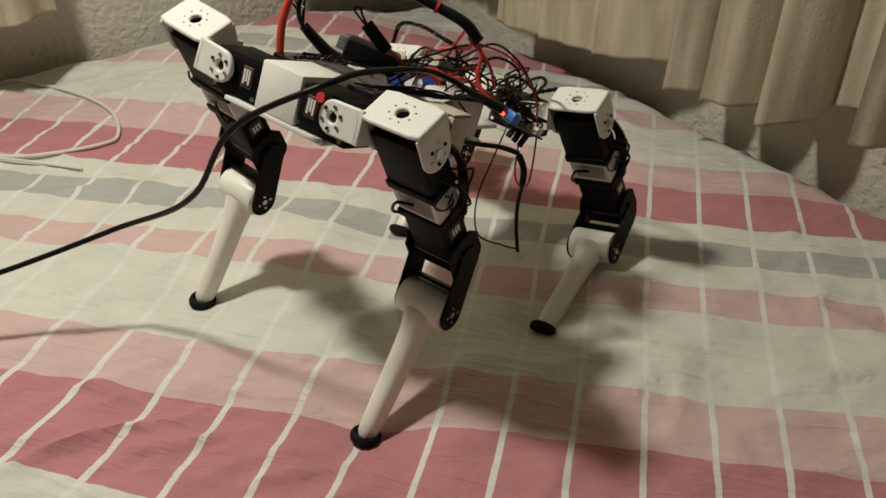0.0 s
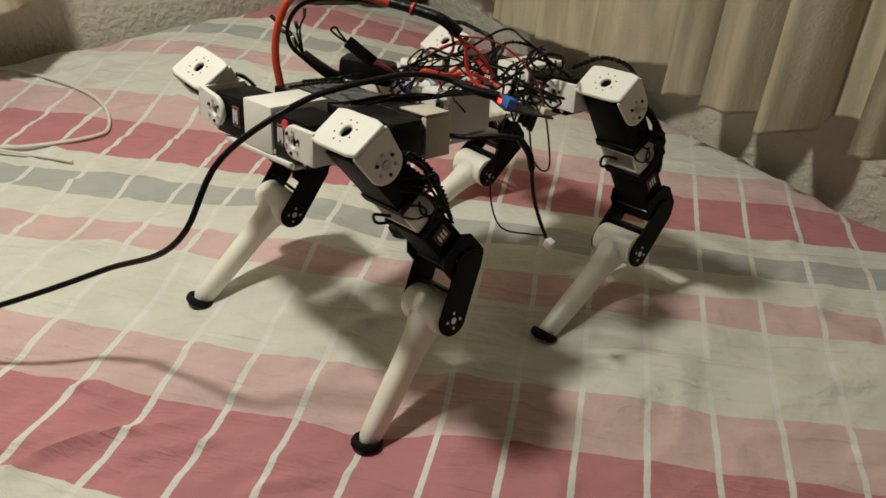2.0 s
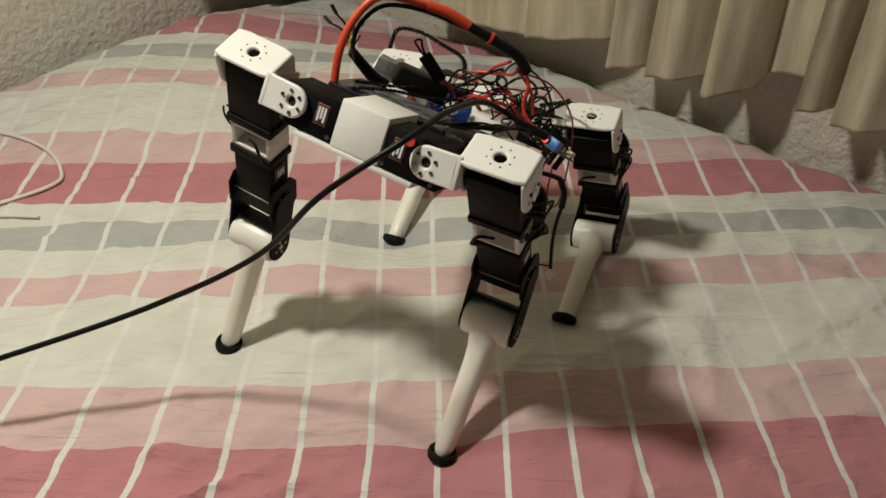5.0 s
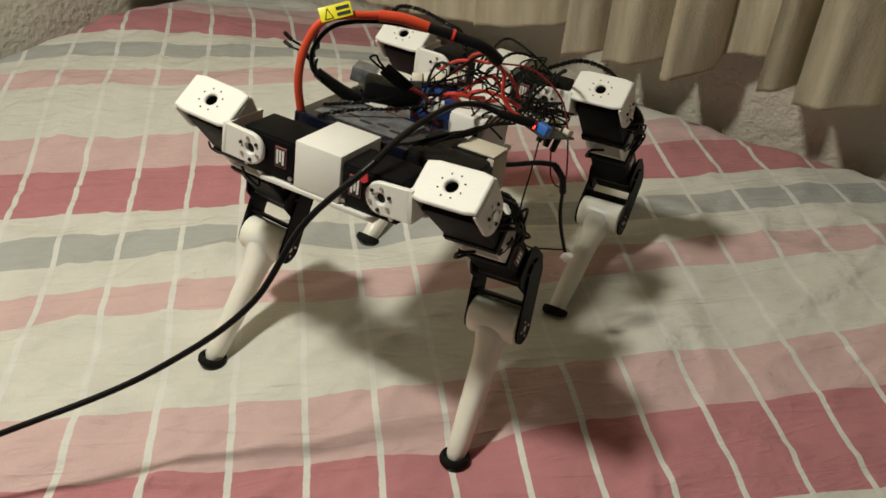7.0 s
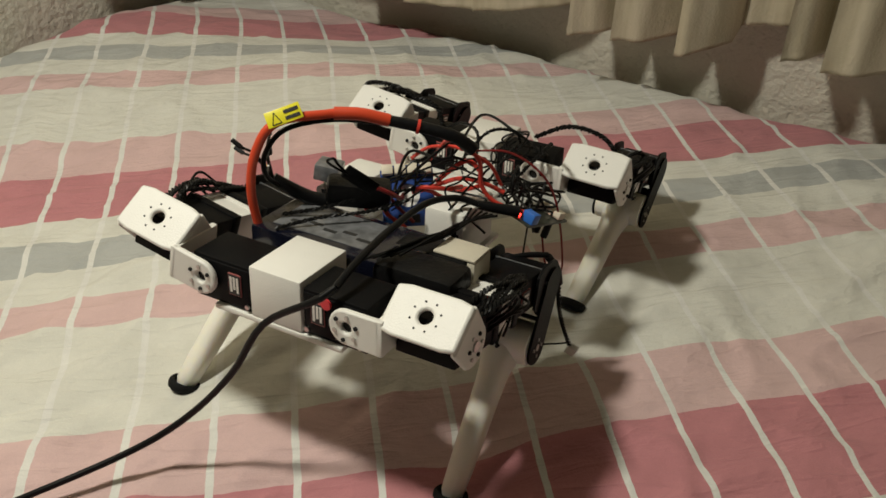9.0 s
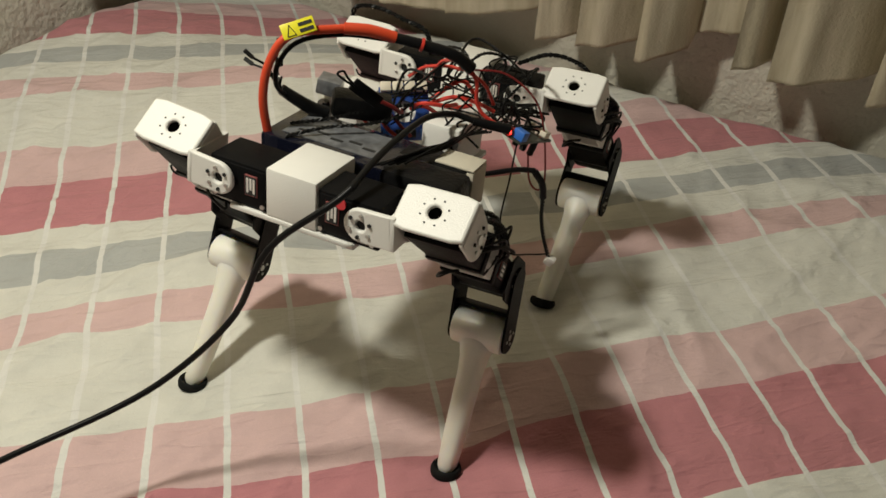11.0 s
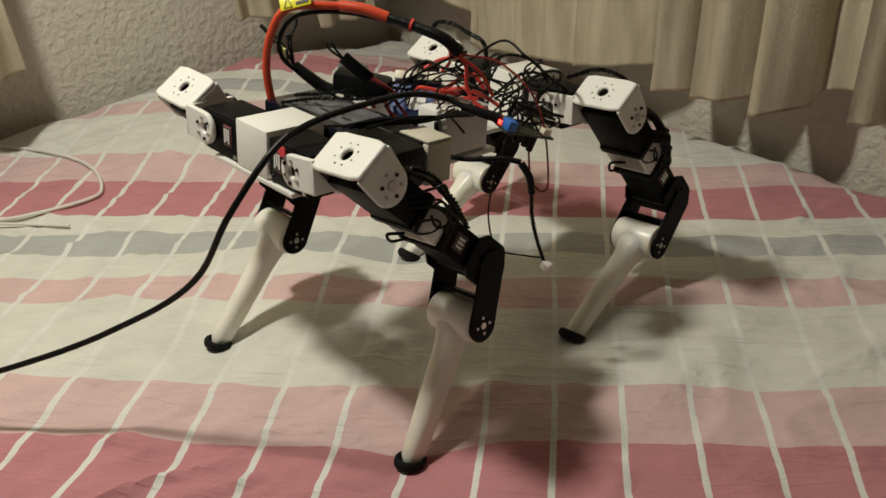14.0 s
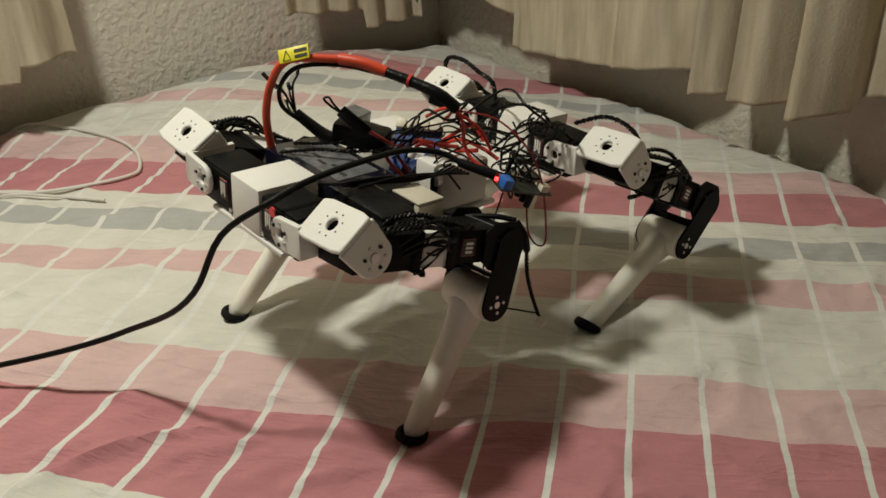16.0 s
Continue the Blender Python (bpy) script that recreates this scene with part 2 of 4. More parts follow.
def outline_plate(outer, hole, y0, y1, axis="z", bm=None):
    """A flat plate: outer and hole are loops of the same number of 2D points; y0, y1: its two faces along the axis."""
    bm = bm or bmesh.new()

    def at(p, h):
        return bm.verts.new({"z": (p[0], p[1], h), "y": (p[0], h, p[1]), "x": (h, p[0], p[1])}[axis])

    o0, o1 = [at(p, y0) for p in outer], [at(p, y1) for p in outer]
    n = len(outer)
    if hole:
        h0, h1 = [at(p, y0) for p in hole], [at(p, y1) for p in hole]
    for i in range(n):
        j = (i + 1) % n
        bm.faces.new((o0[i], o0[j], o1[j], o1[i]))
        if hole:
            bm.faces.new((h0[j], h0[i], h1[i], h1[j]))
            bm.faces.new((o1[i], o1[j], h1[j], h1[i]))
            bm.faces.new((o0[j], o0[i], h0[i], h0[j]))
    if not hole:
        bm.faces.new(o1)
        bm.faces.new(o0[::-1])
    bmesh.ops.recalc_face_normals(bm, faces=bm.faces[:])
    return bm


def rect_loop(x0, x1, y0, y1, n=24, c=0.002):
    """Points on a rectangle with clipped corners, in step with a circle round its middle."""
    cx, cy, hx, hy = (x0 + x1) / 2, (y0 + y1) / 2, (x1 - x0) / 2, (y1 - y0) / 2
    out = []
    for k in range(n):
        a = 2 * math.pi * k / n
        ca, sa = math.cos(a), math.sin(a)
        s = 1 / max(abs(ca) / hx, abs(sa) / hy)
        out.append((cx + ca * s, cy + sa * s))
    return out


def ring_loop(cx, cy, r, n=24):
    return [(cx + r * math.cos(2 * math.pi * k / n), cy + r * math.sin(2 * math.pi * k / n)) for k in range(n)]


# ---- the room: the bed stands in a corner, its print turned 45 degrees to the walls ----
NR, NL = Vector((0.698, 0.716, 0)), Vector((-0.716, 0.698, 0))
NR.normalize(), NL.normalize()
WALL_R, WALL_L = 0.626, 0.850
ROOM = Matrix.Rotation(math.atan2(NR.y, NR.x), 4, "Z")  # local x: to the right wall, local y: to the left wall
FEET = ((0.0077, -0.0190, -0.0126), (-0.1822, 0.1119, -0.0047), (0.1270, 0.1362, -0.0082), (-0.0354, 0.2726, -0.0087))


def room_wall(name, lo, hi, mat=None):
    ob = mesh_object(name, box(lo, hi), mat or PLASTER, 0)
    ob.matrix_basis = ROOM
    return tagged(ob, kind="structure")


ROOM_X, ROOM_Y = -2.6, -2.8
tagged(room_wall("wall_east", (WALL_R, ROOM_Y, -0.55), (WALL_R + 0.12, WALL_L, 2.0)), "rough cream plaster wall behind the curtain", "wall")
tagged(room_wall("wall_north", (ROOM_X, WALL_L, -0.55), (WALL_R + 0.12, WALL_L + 0.12, 2.0)), "rough cream plaster wall beside the bed", "wall")
# Unseen walls, added to close the room and kept dark to deepen shadows.
tagged(room_wall("wall_west", (ROOM_X - 0.12, ROOM_Y, -0.55), (ROOM_X, WALL_L + 0.12, 2.0), LOWBOUNCE), "unseen wall closing the room, darkened to cut bounced light", "wall")
tagged(room_wall("wall_south", (ROOM_X, ROOM_Y - 0.12, -0.55), (WALL_R + 0.12, ROOM_Y, 2.0), LOWBOUNCE), "unseen wall closing the room, darkened to cut bounced light", "wall")
# Ceiling added out of view; its dark colour limits the fill light.
tagged(room_wall("ceiling", (ROOM_X - 0.12, ROOM_Y - 0.12, 2.0), (WALL_R + 0.12, WALL_L + 0.12, 2.12), CEIL), "unseen ceiling closing the room, darkened to cut bounced light", "ceiling")
tagged(room_wall("floor", (ROOM_X - 0.12, ROOM_Y - 0.12, -0.65), (WALL_R + 0.12, WALL_L + 0.12, -0.55), FLOOR), "brown wooden floor", "floor")


def ease(a, b, x):
    t = min(1.0, max(0.0, (x - a) / (b - a)))
    return t * t * (3 - 2 * t)


CREASES = (
    ((-0.250, -0.138), (-0.120, -0.016), 0.0060, 0.0055), ((-0.060, -0.102), (0.006, -0.040), 0.0046, 0.0050), ((-0.235, -0.030), (-0.165, -0.020), 0.0034, 0.0050), ((-0.150, 0.005), (-0.060, 0.000), 0.0030, 0.0050), ((-0.27, 0.238), (-0.08, 0.264), 0.0045, 0.014),
    ((-0.07, 0.585), (0.02, 0.655), 0.0035, 0.006), ((-0.45, 0.10), (-0.22, 0.20), 0.0045, 0.016),
    ((0.02, 0.02), (0.10, 0.09), 0.0040, 0.010), ((0.16, 0.03), (0.30, 0.17), 0.0035, 0.018),
    ((0.05, -0.12), (0.24, -0.05), 0.0040, 0.014), ((-0.30, -0.105), (-0.15, -0.055), 0.0034, 0.008), ((-0.12, -0.100), (-0.02, -0.050), 0.0030, 0.008), ((-0.19, -0.080), (-0.09, -0.045), 0.0026, 0.007), ((-0.55, 0.36), (-0.30, 0.30), 0.0040, 0.012),
)


def bed_height(x, y):
    p = Vector((x, y, 0))
    a, b = NR.dot(p), NL.dot(p)
    z = 0.024 * ease(0.40, 0.60, y) * (1 - ease(0.36, 0.58, a))
    z += 0.010 * noise.noise((x * 4.2, y * 4.2, 0.3)) * ease(0.02, 0.3, abs(x) + abs(y - 0.12))
    z += 0.0028 * noise.noise((x * 13, y * 10, 1.7))
    # soft creases
    c = noise.noise((x * 7 + y * 3, y * 12 - x * 4, 4.1))
    z += 0.0030 * max(0.0, 1 - abs(c) * 6)
    for (ax, ay), (bx, by), high, wide in CREASES:
        ux, uy = bx - ax, by - ay
        k = min(1.0, max(0.0, ((x - ax) * ux + (y - ay) * uy) / (ux * ux + uy * uy)))
        bend = 0.008 * math.sin(5 * k + ax * 40)
        side = ((x - ax) * uy - (y - ay) * ux) / math.hypot(ux, uy) - bend
        off = math.hypot(x - ax - k * ux, y - ay - k * uy)
        if off < 0.06:
            z += high * math.sin(math.pi * min(1, max(0, k))) ** 0.6 * math.exp(-(side / wide) ** 2) if 0 < k < 1 else 0.0
    # fine wrinkles that run aslant where the cloth is slack
    along, across = 0.75 * x + 0.66 * y, 0.66 * x - 0.75 * y
    slack = ease(0.05, 0.42, noise.noise((x * 3.4, y * 3.4, 9.2)) + 0.35 * ease(0.05, -0.20, x) + 0.12)
    if slack > 0:
        c = noise.noise((along * 6, across * 25, 6.6))
        z += 0.0022 * slack * max(0.0, 1 - abs(c) * 5)
        c = noise.noise((along * 11 + 3, across * 44, 2.6))
        z += 0.0011 * slack * max(0.0, 1 - abs(c) * 4)
    for fx, fy, fz in FEET:
        d2 = ((x - fx) ** 2 + (y - fy) ** 2) / 0.045 ** 2
        if d2 < 9:
            w = math.exp(-d2)
            z = z * (1 - w) + (fz - 0.001) * w
    # the mattress rounds off towards the walls and the open sides
    for gap in (WALL_R - 0.004 - a, WALL_L - 0.012 - b, a + 1.0, b + 1.25):
        if gap < 0.04:
            z -= 0.045 * (1 - math.sqrt(max(0.0, 1 - (1 - max(gap, 0) / 0.04) ** 2)))
    return z


# How the print lies on the pulled and slack cloth: across and along it, by powers of the place on the bed.
PRINT_X = (-0.00639, -0.00400, -0.01963, -0.00596, 0.02725, 0.49498, -0.00572, -0.00491, 0.02476, 0.04403, -0.00308, 0.01792, -0.01461, 0.02001, -0.01787)
PRINT_Y = (0.29270, 0.49773, 0.06026, -0.00643, -0.01900, 0.00044, 0.04434, 0.01557, -0.01744, -0.01208, 0.01323, 0.00046, 0.00650, -0.00439, 0.01257)


def print_at(x, y):
    cx, cy = min(0.58, max(-0.58, x)), min(0.90, max(-0.22, y))
    a, b = cx / 0.5, (cy - 0.3) / 0.5
    powers = [a ** i * b ** j for i in range(5) for j in range(5 - i)]
    return sum(k * q for k, q in zip(PRINT_X, powers)) + x - cx, sum(k * q for k, q in zip(PRINT_Y, powers)) + y - cy


def bed():
    thing = tagged(new("bed"), "bed made up with a pink, grey and white striped cotton sheet", "bed")
    bm = bmesh.new()
    step_near, xs, ys = 0.0042, [], []
    a, b = -1.0, -1.25
    while a < WALL_R - 0.004:
        xs.append(a)
        a += step_near if a > -0.45 else 0.03
    while b < WALL_L - 0.012:
        ys.append(b)
        b += step_near if b > -0.55 else 0.03
    xs.append(WALL_R - 0.004), ys.append(WALL_L - 0.012)
    grid = []
    for a in xs:
        row = []
        for b in ys:
            p = NR * a + NL * b
            row.append(bm.verts.new((p.x, p.y, bed_height(p.x, p.y))))
        grid.append(row)
    for i in range(len(xs) - 1):
        for j in range(len(ys) - 1):
            bm.faces.new((grid[i][j], grid[i + 1][j], grid[i + 1][j + 1], grid[i][j + 1]))
    # the sheet hangs down over the two open sides
    for side, drop in ((grid[0], -NR * 0.01), ([r[0] for r in grid], -NL * 0.01)):
        low = [bm.verts.new((v.co.x + drop.x, v.co.y + drop.y, -0.40)) for v in side]
        for i in range(len(side) - 1):
            bm.faces.new((side[i], side[i + 1], low[i + 1], low[i]))
    layer = bm.loops.layers.uv.new("print")
    where = {v: print_at(v.co.x, v.co.y) for v in bm.verts}
    for f in bm.faces:
        for lp in f.loops:
            lp[layer].uv = where[lp.vert]
    part("bedsheet", bm, SHEET, thing, "pink, grey and white striped cotton sheet with thin white lines")
    base = part("bed_base", box((-0.98, -1.23, -0.549), (WALL_R - 0.02, WALL_L - 0.03, -0.12), 0.01), FLOOR, thing)
    base.matrix_basis = ROOM
    return thing


bed()


def curtain(name, label, along, back, start, end, hem, top, shape):
    """A pleated curtain: along: its way, back: towards the wall; shape(u): depth in front of its line; hem(u): its lower edge."""
    bm = bmesh.new()
    n, rows = int((end - start) / 0.0028), 40
    grid = []
    for i in range(n + 1):
        u = start + (end - start) * i / n
        col = []
        for k in range(rows + 1):
            f = k / rows
            z = hem(u) + (top - hem(u)) * f ** 1.6
            d = shape(u) * (1 - 0.18 * f) + 0.0035 * noise.noise((u * 22, z * 6, 2.2)) + 0.0012 * noise.noise((u * 60, z * 25, 5.2))
            q = along * (u + 0.05 * (z - hem(u)) + 0.006 * noise.noise((u * 2, z * 5, 8.8))) - back * d
            col.append(bm.verts.new((q.x, q.y, z)))
        grid.append(col)
    for i in range(n):
        for k in range(rows):
            bm.faces.new((grid[i][k], grid[i + 1][k], grid[i + 1][k + 1], grid[i][k + 1]))
    ob = mesh_object(name, bm, LINEN, 48)
    ob.modifiers.new("thickness", "SOLIDIFY").thickness = 0.0025
    return tagged(ob, label, "curtain")


CORNER = NR * WALL_R + NL * WALL_L
ALONG_R, ALONG_L = -NL, -NR


# The right curtain's pleats: start, depth at its start and end, hem at its start and end.
PLEATS = (
    (0.02, 0.090, 0.080, 0.052, 0.068), (0.075, 0.098, 0.090, 0.100, 0.124), (0.14, 0.098, 0.090, 0.124, 0.126), (0.22, 0.098, 0.088, 0.126, 0.104), (0.325, 0.100, 0.086, 0.062, 0.066),
    (0.42, 0.098, 0.084, 0.068, 0.074), (0.52, 0.100, 0.040, 0.076, 0.098), (0.655, 0.112, 0.048, 0.080, 0.083), (0.704, 0.110, 0.040, 0.082, 0.089),
    (0.779, 0.110, 0.066, 0.083, 0.093), (0.828, 0.050, 0.050, 0.107, 0.117), (0.889, 0.116, 0.052, 0.103, 0.107), (0.930, 0.116, 0.045, 0.101, 0.108),
    (1.030, 0.112, 0.050, 0.100, 0.106), (1.110, 0.112, 0.045, 0.102, 0.108), (1.215, 0.116, 0.050, 0.100, 0.108), (1.310, 0.112, 0.048, 0.102, 0.106),
    (1.420, 0.112, 0.045, 0.100, 0.108), (1.530, 0.112, 0.050, 0.102, 0.106), (1.640, 0.112, 0.045, 0.100, 0.108), (1.760, 0.112, 0.050, 0.102, 0.106), (1.92, 0.1, 0.1, 0.1, 0.1),
)


def pleat(u):
    """The pleat at u and how far along it u lies."""
    for a, b in zip(PLEATS, PLEATS[1:]):
        if u < b[0]:
            return a, max(0.0, (u - a[0]) / (b[0] - a[0]))
    return PLEATS[-2], 1.0


def right_folds(u):
    q, s = pleat(u)
    return q[1] + (q[2] - q[1]) * s ** 2.2 + 0.004 * math.sin(s * 9 + u * 31) * (1 - s)


def right_hem(u):
    q, s = pleat(u)
    return q[3] + (q[4] - q[3]) * s + 0.002 * noise.noise((u * 30, 0, 0))


c = curtain("curtain", "cream linen curtain hanging in deep pleats over the bed", ALONG_R, NR, 0.02, 1.9, right_hem, 1.75, right_folds)
c.location = CORNER


def corner_hem(u):
    return (0.060 if u < 0.19 else 0.088) + 0.10 * max(0.0, u - 0.19) + 0.002 * noise.noise((u * 30, 3, 0))


c = curtain("curtain", "cream linen curtain end bunched into the corner", ALONG_L, NL, 0.085, 0.33, corner_hem, 1.75, lambda u: 0.060 + 0.022 * math.sin(u * 62) ** 2)
c.location = CORNER


def left_folds(u):
    return 0.100 + 0.035 * (0.5 + 0.5 * math.sin(2 * math.pi * (u - 0.66) / 0.10))


c = curtain("curtain", "cream linen curtain hanging at the bed's side", ALONG_L, NL, 0.632, 1.6, lambda u: (0.112 if u < 0.705 else 0.092) + 0.004 * math.sin(u * 40), 1.75, left_folds)
c.location = CORNER


# ---- the walking robot ----
HALF, LONG = 0.054, 0.1298  # abduction axes: half their distance, half the body's length
HIP_OUT, HIP_DROP, HIP_Y, THIGH, SHIN = 0.0456, 0.0016, 0.0198, 0.1227, 0.1581
CANT = 36.5  # the hip bracket's fork leans forward by this
robot = tagged(new("quadruped_robot"), "four-legged robot of white plastic and black servos, wires on top", "robot")


def servo_box(lo, hi):
    bm = box(lo, hi, 0.0012)
    return bm


# body, front and rear ends alike
for sy in (-1, 1):
    y0 = sy * LONG
    part("end_block", box((-0.019, y0 - 0.0005, -0.0185), (0.019, y0 + 0.048, 0.0162), 0.0012), WHITE, robot, "white printed end block")
    part("end_plate", box((-0.048, y0 - 0.001, -0.0225), (0.048, y0 + 0.040, -0.0188), 0.001), WHITE, robot, "white printed bottom plate")
    for sx in (-1, 1):
        x0, x1 = sorted((sx * 0.0195, sx * 0.0645))
        s = part("body_servo", servo_box((x0, y0 + 0.0015, -0.0185), (x1, y0 + 0.034, 0.0125)), BLACK, robot, "black servo")
        part("servo_rim", box((x0 + 0.001, y0 + 0.0005, -0.0165), (x1 - 0.001, y0 + 0.0035, 0.0105), 0.001), BLACK, s)
        xl = sx * 0.031
        part("servo_label", box((xl - 0.0048, y0 - 0.0002, -0.0085), (xl + 0.0048, y0 + 0.001, 0.0065)), PINKPAPER, s, "black label with a red rim and white print")
        part("label_print", box((xl - 0.0043, y0 - 0.0006, -0.0078), (xl + 0.0043, y0 + 0.0006, 0.0058)), INK, s)
        for k in range(3):
            part("print_bar", box((xl - 0.0032 + k * 0.0025, y0 - 0.0009, -0.0060 + 0.002 * (k == 1)), (xl - 0.0016 + k * 0.0025, y0 + 0.0002, 0.0046)), PAPER, s)
        for dx, dz in ((sx * 0.0225, -0.0145), (sx * 0.0605, -0.0145)):
            part("screw", rod((dx, y0 + 0.0002, dz), "y", 0.0017, 0.0012, sides=10), STEEL, s)
part("red_sticker", rod((0.0375, -LONG - 0.0006, 0.0080), "y", 0.0036, 0.0012), REDDOT, robot, "round red sticker")
# spine and side boxes
part("spine_plate", box((-0.030, -LONG + 0.03, -0.0225), (0.030, LONG + 0.01, -0.0185), 0.001), WHITE, robot, "white printed spine plate")
part("cross_plate", box((-0.060, -0.012, -0.0235), (0.0600, 0.055, -0.0195), 0.001), WHITE, robot, "white printed middle plate")
for sx in (-1, 1):
    x0, x1 = sorted((sx * 0.027, sx * 0.0585))
    part("side_box", box((x0, -0.001, -0.019), (x1, 0.047, 0.0165), 0.0035), WHITE, robot, "white printed side box")
    part("bolt", rod((sx * 0.0560, -0.0030, 0.008), "y", 0.0042, 0.0045), STEEL, robot, "steel bolt")
    part("hinge_strip", box((sx * 0.0535 - 0.002, -0.006, -0.018), (sx * 0.0535 + 0.002, -0.0015, 0.010), 0.0006), PLATE, robot)
# battery across the body, with printed top and a foam end
battery = part("battery_pack", box((-0.060, -0.0795, -0.0180), (0.0600, -0.0265, 0.0118), 0.0025), BATTBLUE, robot, "dark blue and black wrapped battery pack")
part("battery_print", box((-0.048, -0.070, 0.0119), (0.026, -0.034, 0.0124)), SILVER, battery, "silver printed label")
for k in range(5):
    part("print_bar", box((-0.040 + k * 0.013, -0.062 + 0.004 * (k % 2), 0.0123), (-0.030 + k * 0.013, -0.059 + 0.004 * (k % 2), 0.0127)), INK, battery)
part("battery_band", box((0.034, -0.0805, -0.0186), (0.0922, -0.0500, 0.0128), 0.0050), TAPE, battery, "black tape")
part("battery_end", box((0.034, -0.0520, -0.0180), (0.0858, -0.0300, 0.0122), 0.0020), TAPE, battery)
part("foam_end", box((0.0860, -0.0495, -0.0182), (0.0918, -0.0265, 0.0118), 0.0010), BEIGE, robot, "beige foam end piece")
part("foam_top", box((0.062, -0.0495, 0.0126), (0.0915, -0.0270, 0.0142), 0.0006), BEIGE, robot, "beige foam strip")

# circuit boards
bz = Vector((0.42, -0.66, 0.62)).normalized()
bx = Vector((0.84, 0.54, 0.08))
bx = (bx - bx.dot(bz) * bz).normalized()
B1 = Matrix.Translation((0.0020, 0.0205, 0.0092)) @ Matrix((bx, bz.cross(bx), bz)).transposed().to_4x4()
brd = outline_plate(rect_loop(-0.019, 0.019, -0.0225, 0.0225), ring_loop(0, 0, 0.0085), -0.0008, 0.0008)
board = part("circuit_board", brd, PCB, robot, "blue power board with a round hole", B1)
for k in range(4):
    part("terminal_block", box((-0.0180 + k * 0.0092, 0.0150, 0.0008), (-0.0100 + k * 0.0092, 0.0222, 0.0070), 0.0006), CONNECT, board, "cream terminal block")
    part("component", box((-0.0175 + 0.0095 * k, -0.0205, 0.0008), (-0.0115 + 0.0095 * k, -0.0145, 0.0035), 0.0004), BLUE if k in (0, 3) else DARK, board)
part("disc", rod((0, 0, -0.0022), "z", 0.0105, 0.001), WHITE, board)
B2 = pose(0.0885, 0.0475, 0.006, -14, 10, -16)
board2 = part("sensor_board", box((-0.009, -0.022, -0.0008), (0.014, 0.024, 0.0008)), GREENB, robot, "small converter board with a lit red light", B2)
part("led", box((-0.0025, -0.0215, 0.0008), (0.0015, -0.0175, 0.0032), 0.0005), LED, board2, "lit red indicator light")
part("terminal", box((0.004, -0.021, 0.0008), (0.014, -0.013, 0.0085), 0.0008), BLUE, board2, "blue screw terminal")
for k in range(3):
    part("pin_header", box((-0.0085 + 0.0076 * k, 0.014, 0.0008), (-0.0025 + 0.0076 * k, 0.021, 0.0065), 0.0006), CONNECT, board2)
    part("capacitor", rod((-0.006 + 0.0075 * k, 0.010, -0.0075), "z", 0.0026, 0.013, sides=12), DARK, board2)
box2 = part("taped_module", box((-0.022, -0.010, -0.009), (0.022, 0.010, 0.009), 0.004), TAPE, robot, "black taped module", pose(-0.012, -0.022, 0.0250, 4, 6, 34))
part("module_body", box((-0.012, -0.009, -0.006), (0.006, 0.009, 0.006), 0.001), SILVER, robot, "", pose(-0.050, 0.002, 0.0225, 0, 8, 18))

# the orange main lead, its yellow tag and the black joint
LEAD = [(-0.0564, -0.0737, 0.004), (-0.0590, -0.0770, 0.035), (-0.0555, -0.0740, 0.062), (-0.0440, -0.0650, 0.0815), (-0.0203, -0.0370, 0.0840)]
part("main_lead", tube(LEAD, 0.0031, 12), ORANGE, robot, "orange-red main battery lead")
part("lead_sleeve", tube([(-0.0205, -0.0372, 0.0840), (-0.0060, -0.0270, 0.0832), (0.0086, -0.0165, 0.0789)], 0.0043, 12), ORANGE, robot, "orange heat-shrink sleeve")
part("lead_joint", tube([(0.0080, -0.0170, 0.0790), (0.0270, -0.0070, 0.0752), (0.0464, 0.0023, 0.0700), (0.0560, 0.0120, 0.0600)], (0.0037, 0.0047), 12), TAPE, robot, "black taped cable joint")
part("red_band", tube([(0.0245, -0.0083, 0.0757), (0.0262, -0.0074, 0.0753)], 0.0050, 12), REDWIRE, robot)
part("black_lead", tube([(-0.0600, -0.0460, 0.026), (-0.0570, -0.0640, 0.042), (-0.0525, -0.0680, 0.060), (-0.0420, -0.0590, 0.0755), (-0.0203, -0.0365, 0.0795), (0.0086, -0.0160, 0.0765)], 0.0018, 8), WIRE, robot, "black battery lead")
tag = part("warning_tag", box((-0.0105, -0.0005, -0.0052), (0.0125, 0.0005, 0.0052), 0.0003), YELLOW, robot, "yellow warning tag", pose(-0.0405, -0.0645, 0.0862, -34, -17, 46))
TRI = [(-0.0075, -0.004), (-0.0015, -0.004), (-0.0045, 0.0035)]
for a, b in zip(TRI, TRI[1:] + TRI[:1]):
    part("triangle_edge", tube([Vector((a[0], -0.0007, a[1])), Vector((b[0], -0.0007, b[1]))], 0.0003, 5, raw=True), INK, tag)
for k in range(2):
    part("print_bar", box((0.0015, -0.0009, 0.0008 - 0.0042 * k), (0.0110, -0.0004, 0.0030 - 0.0042 * k)), INK, tag)

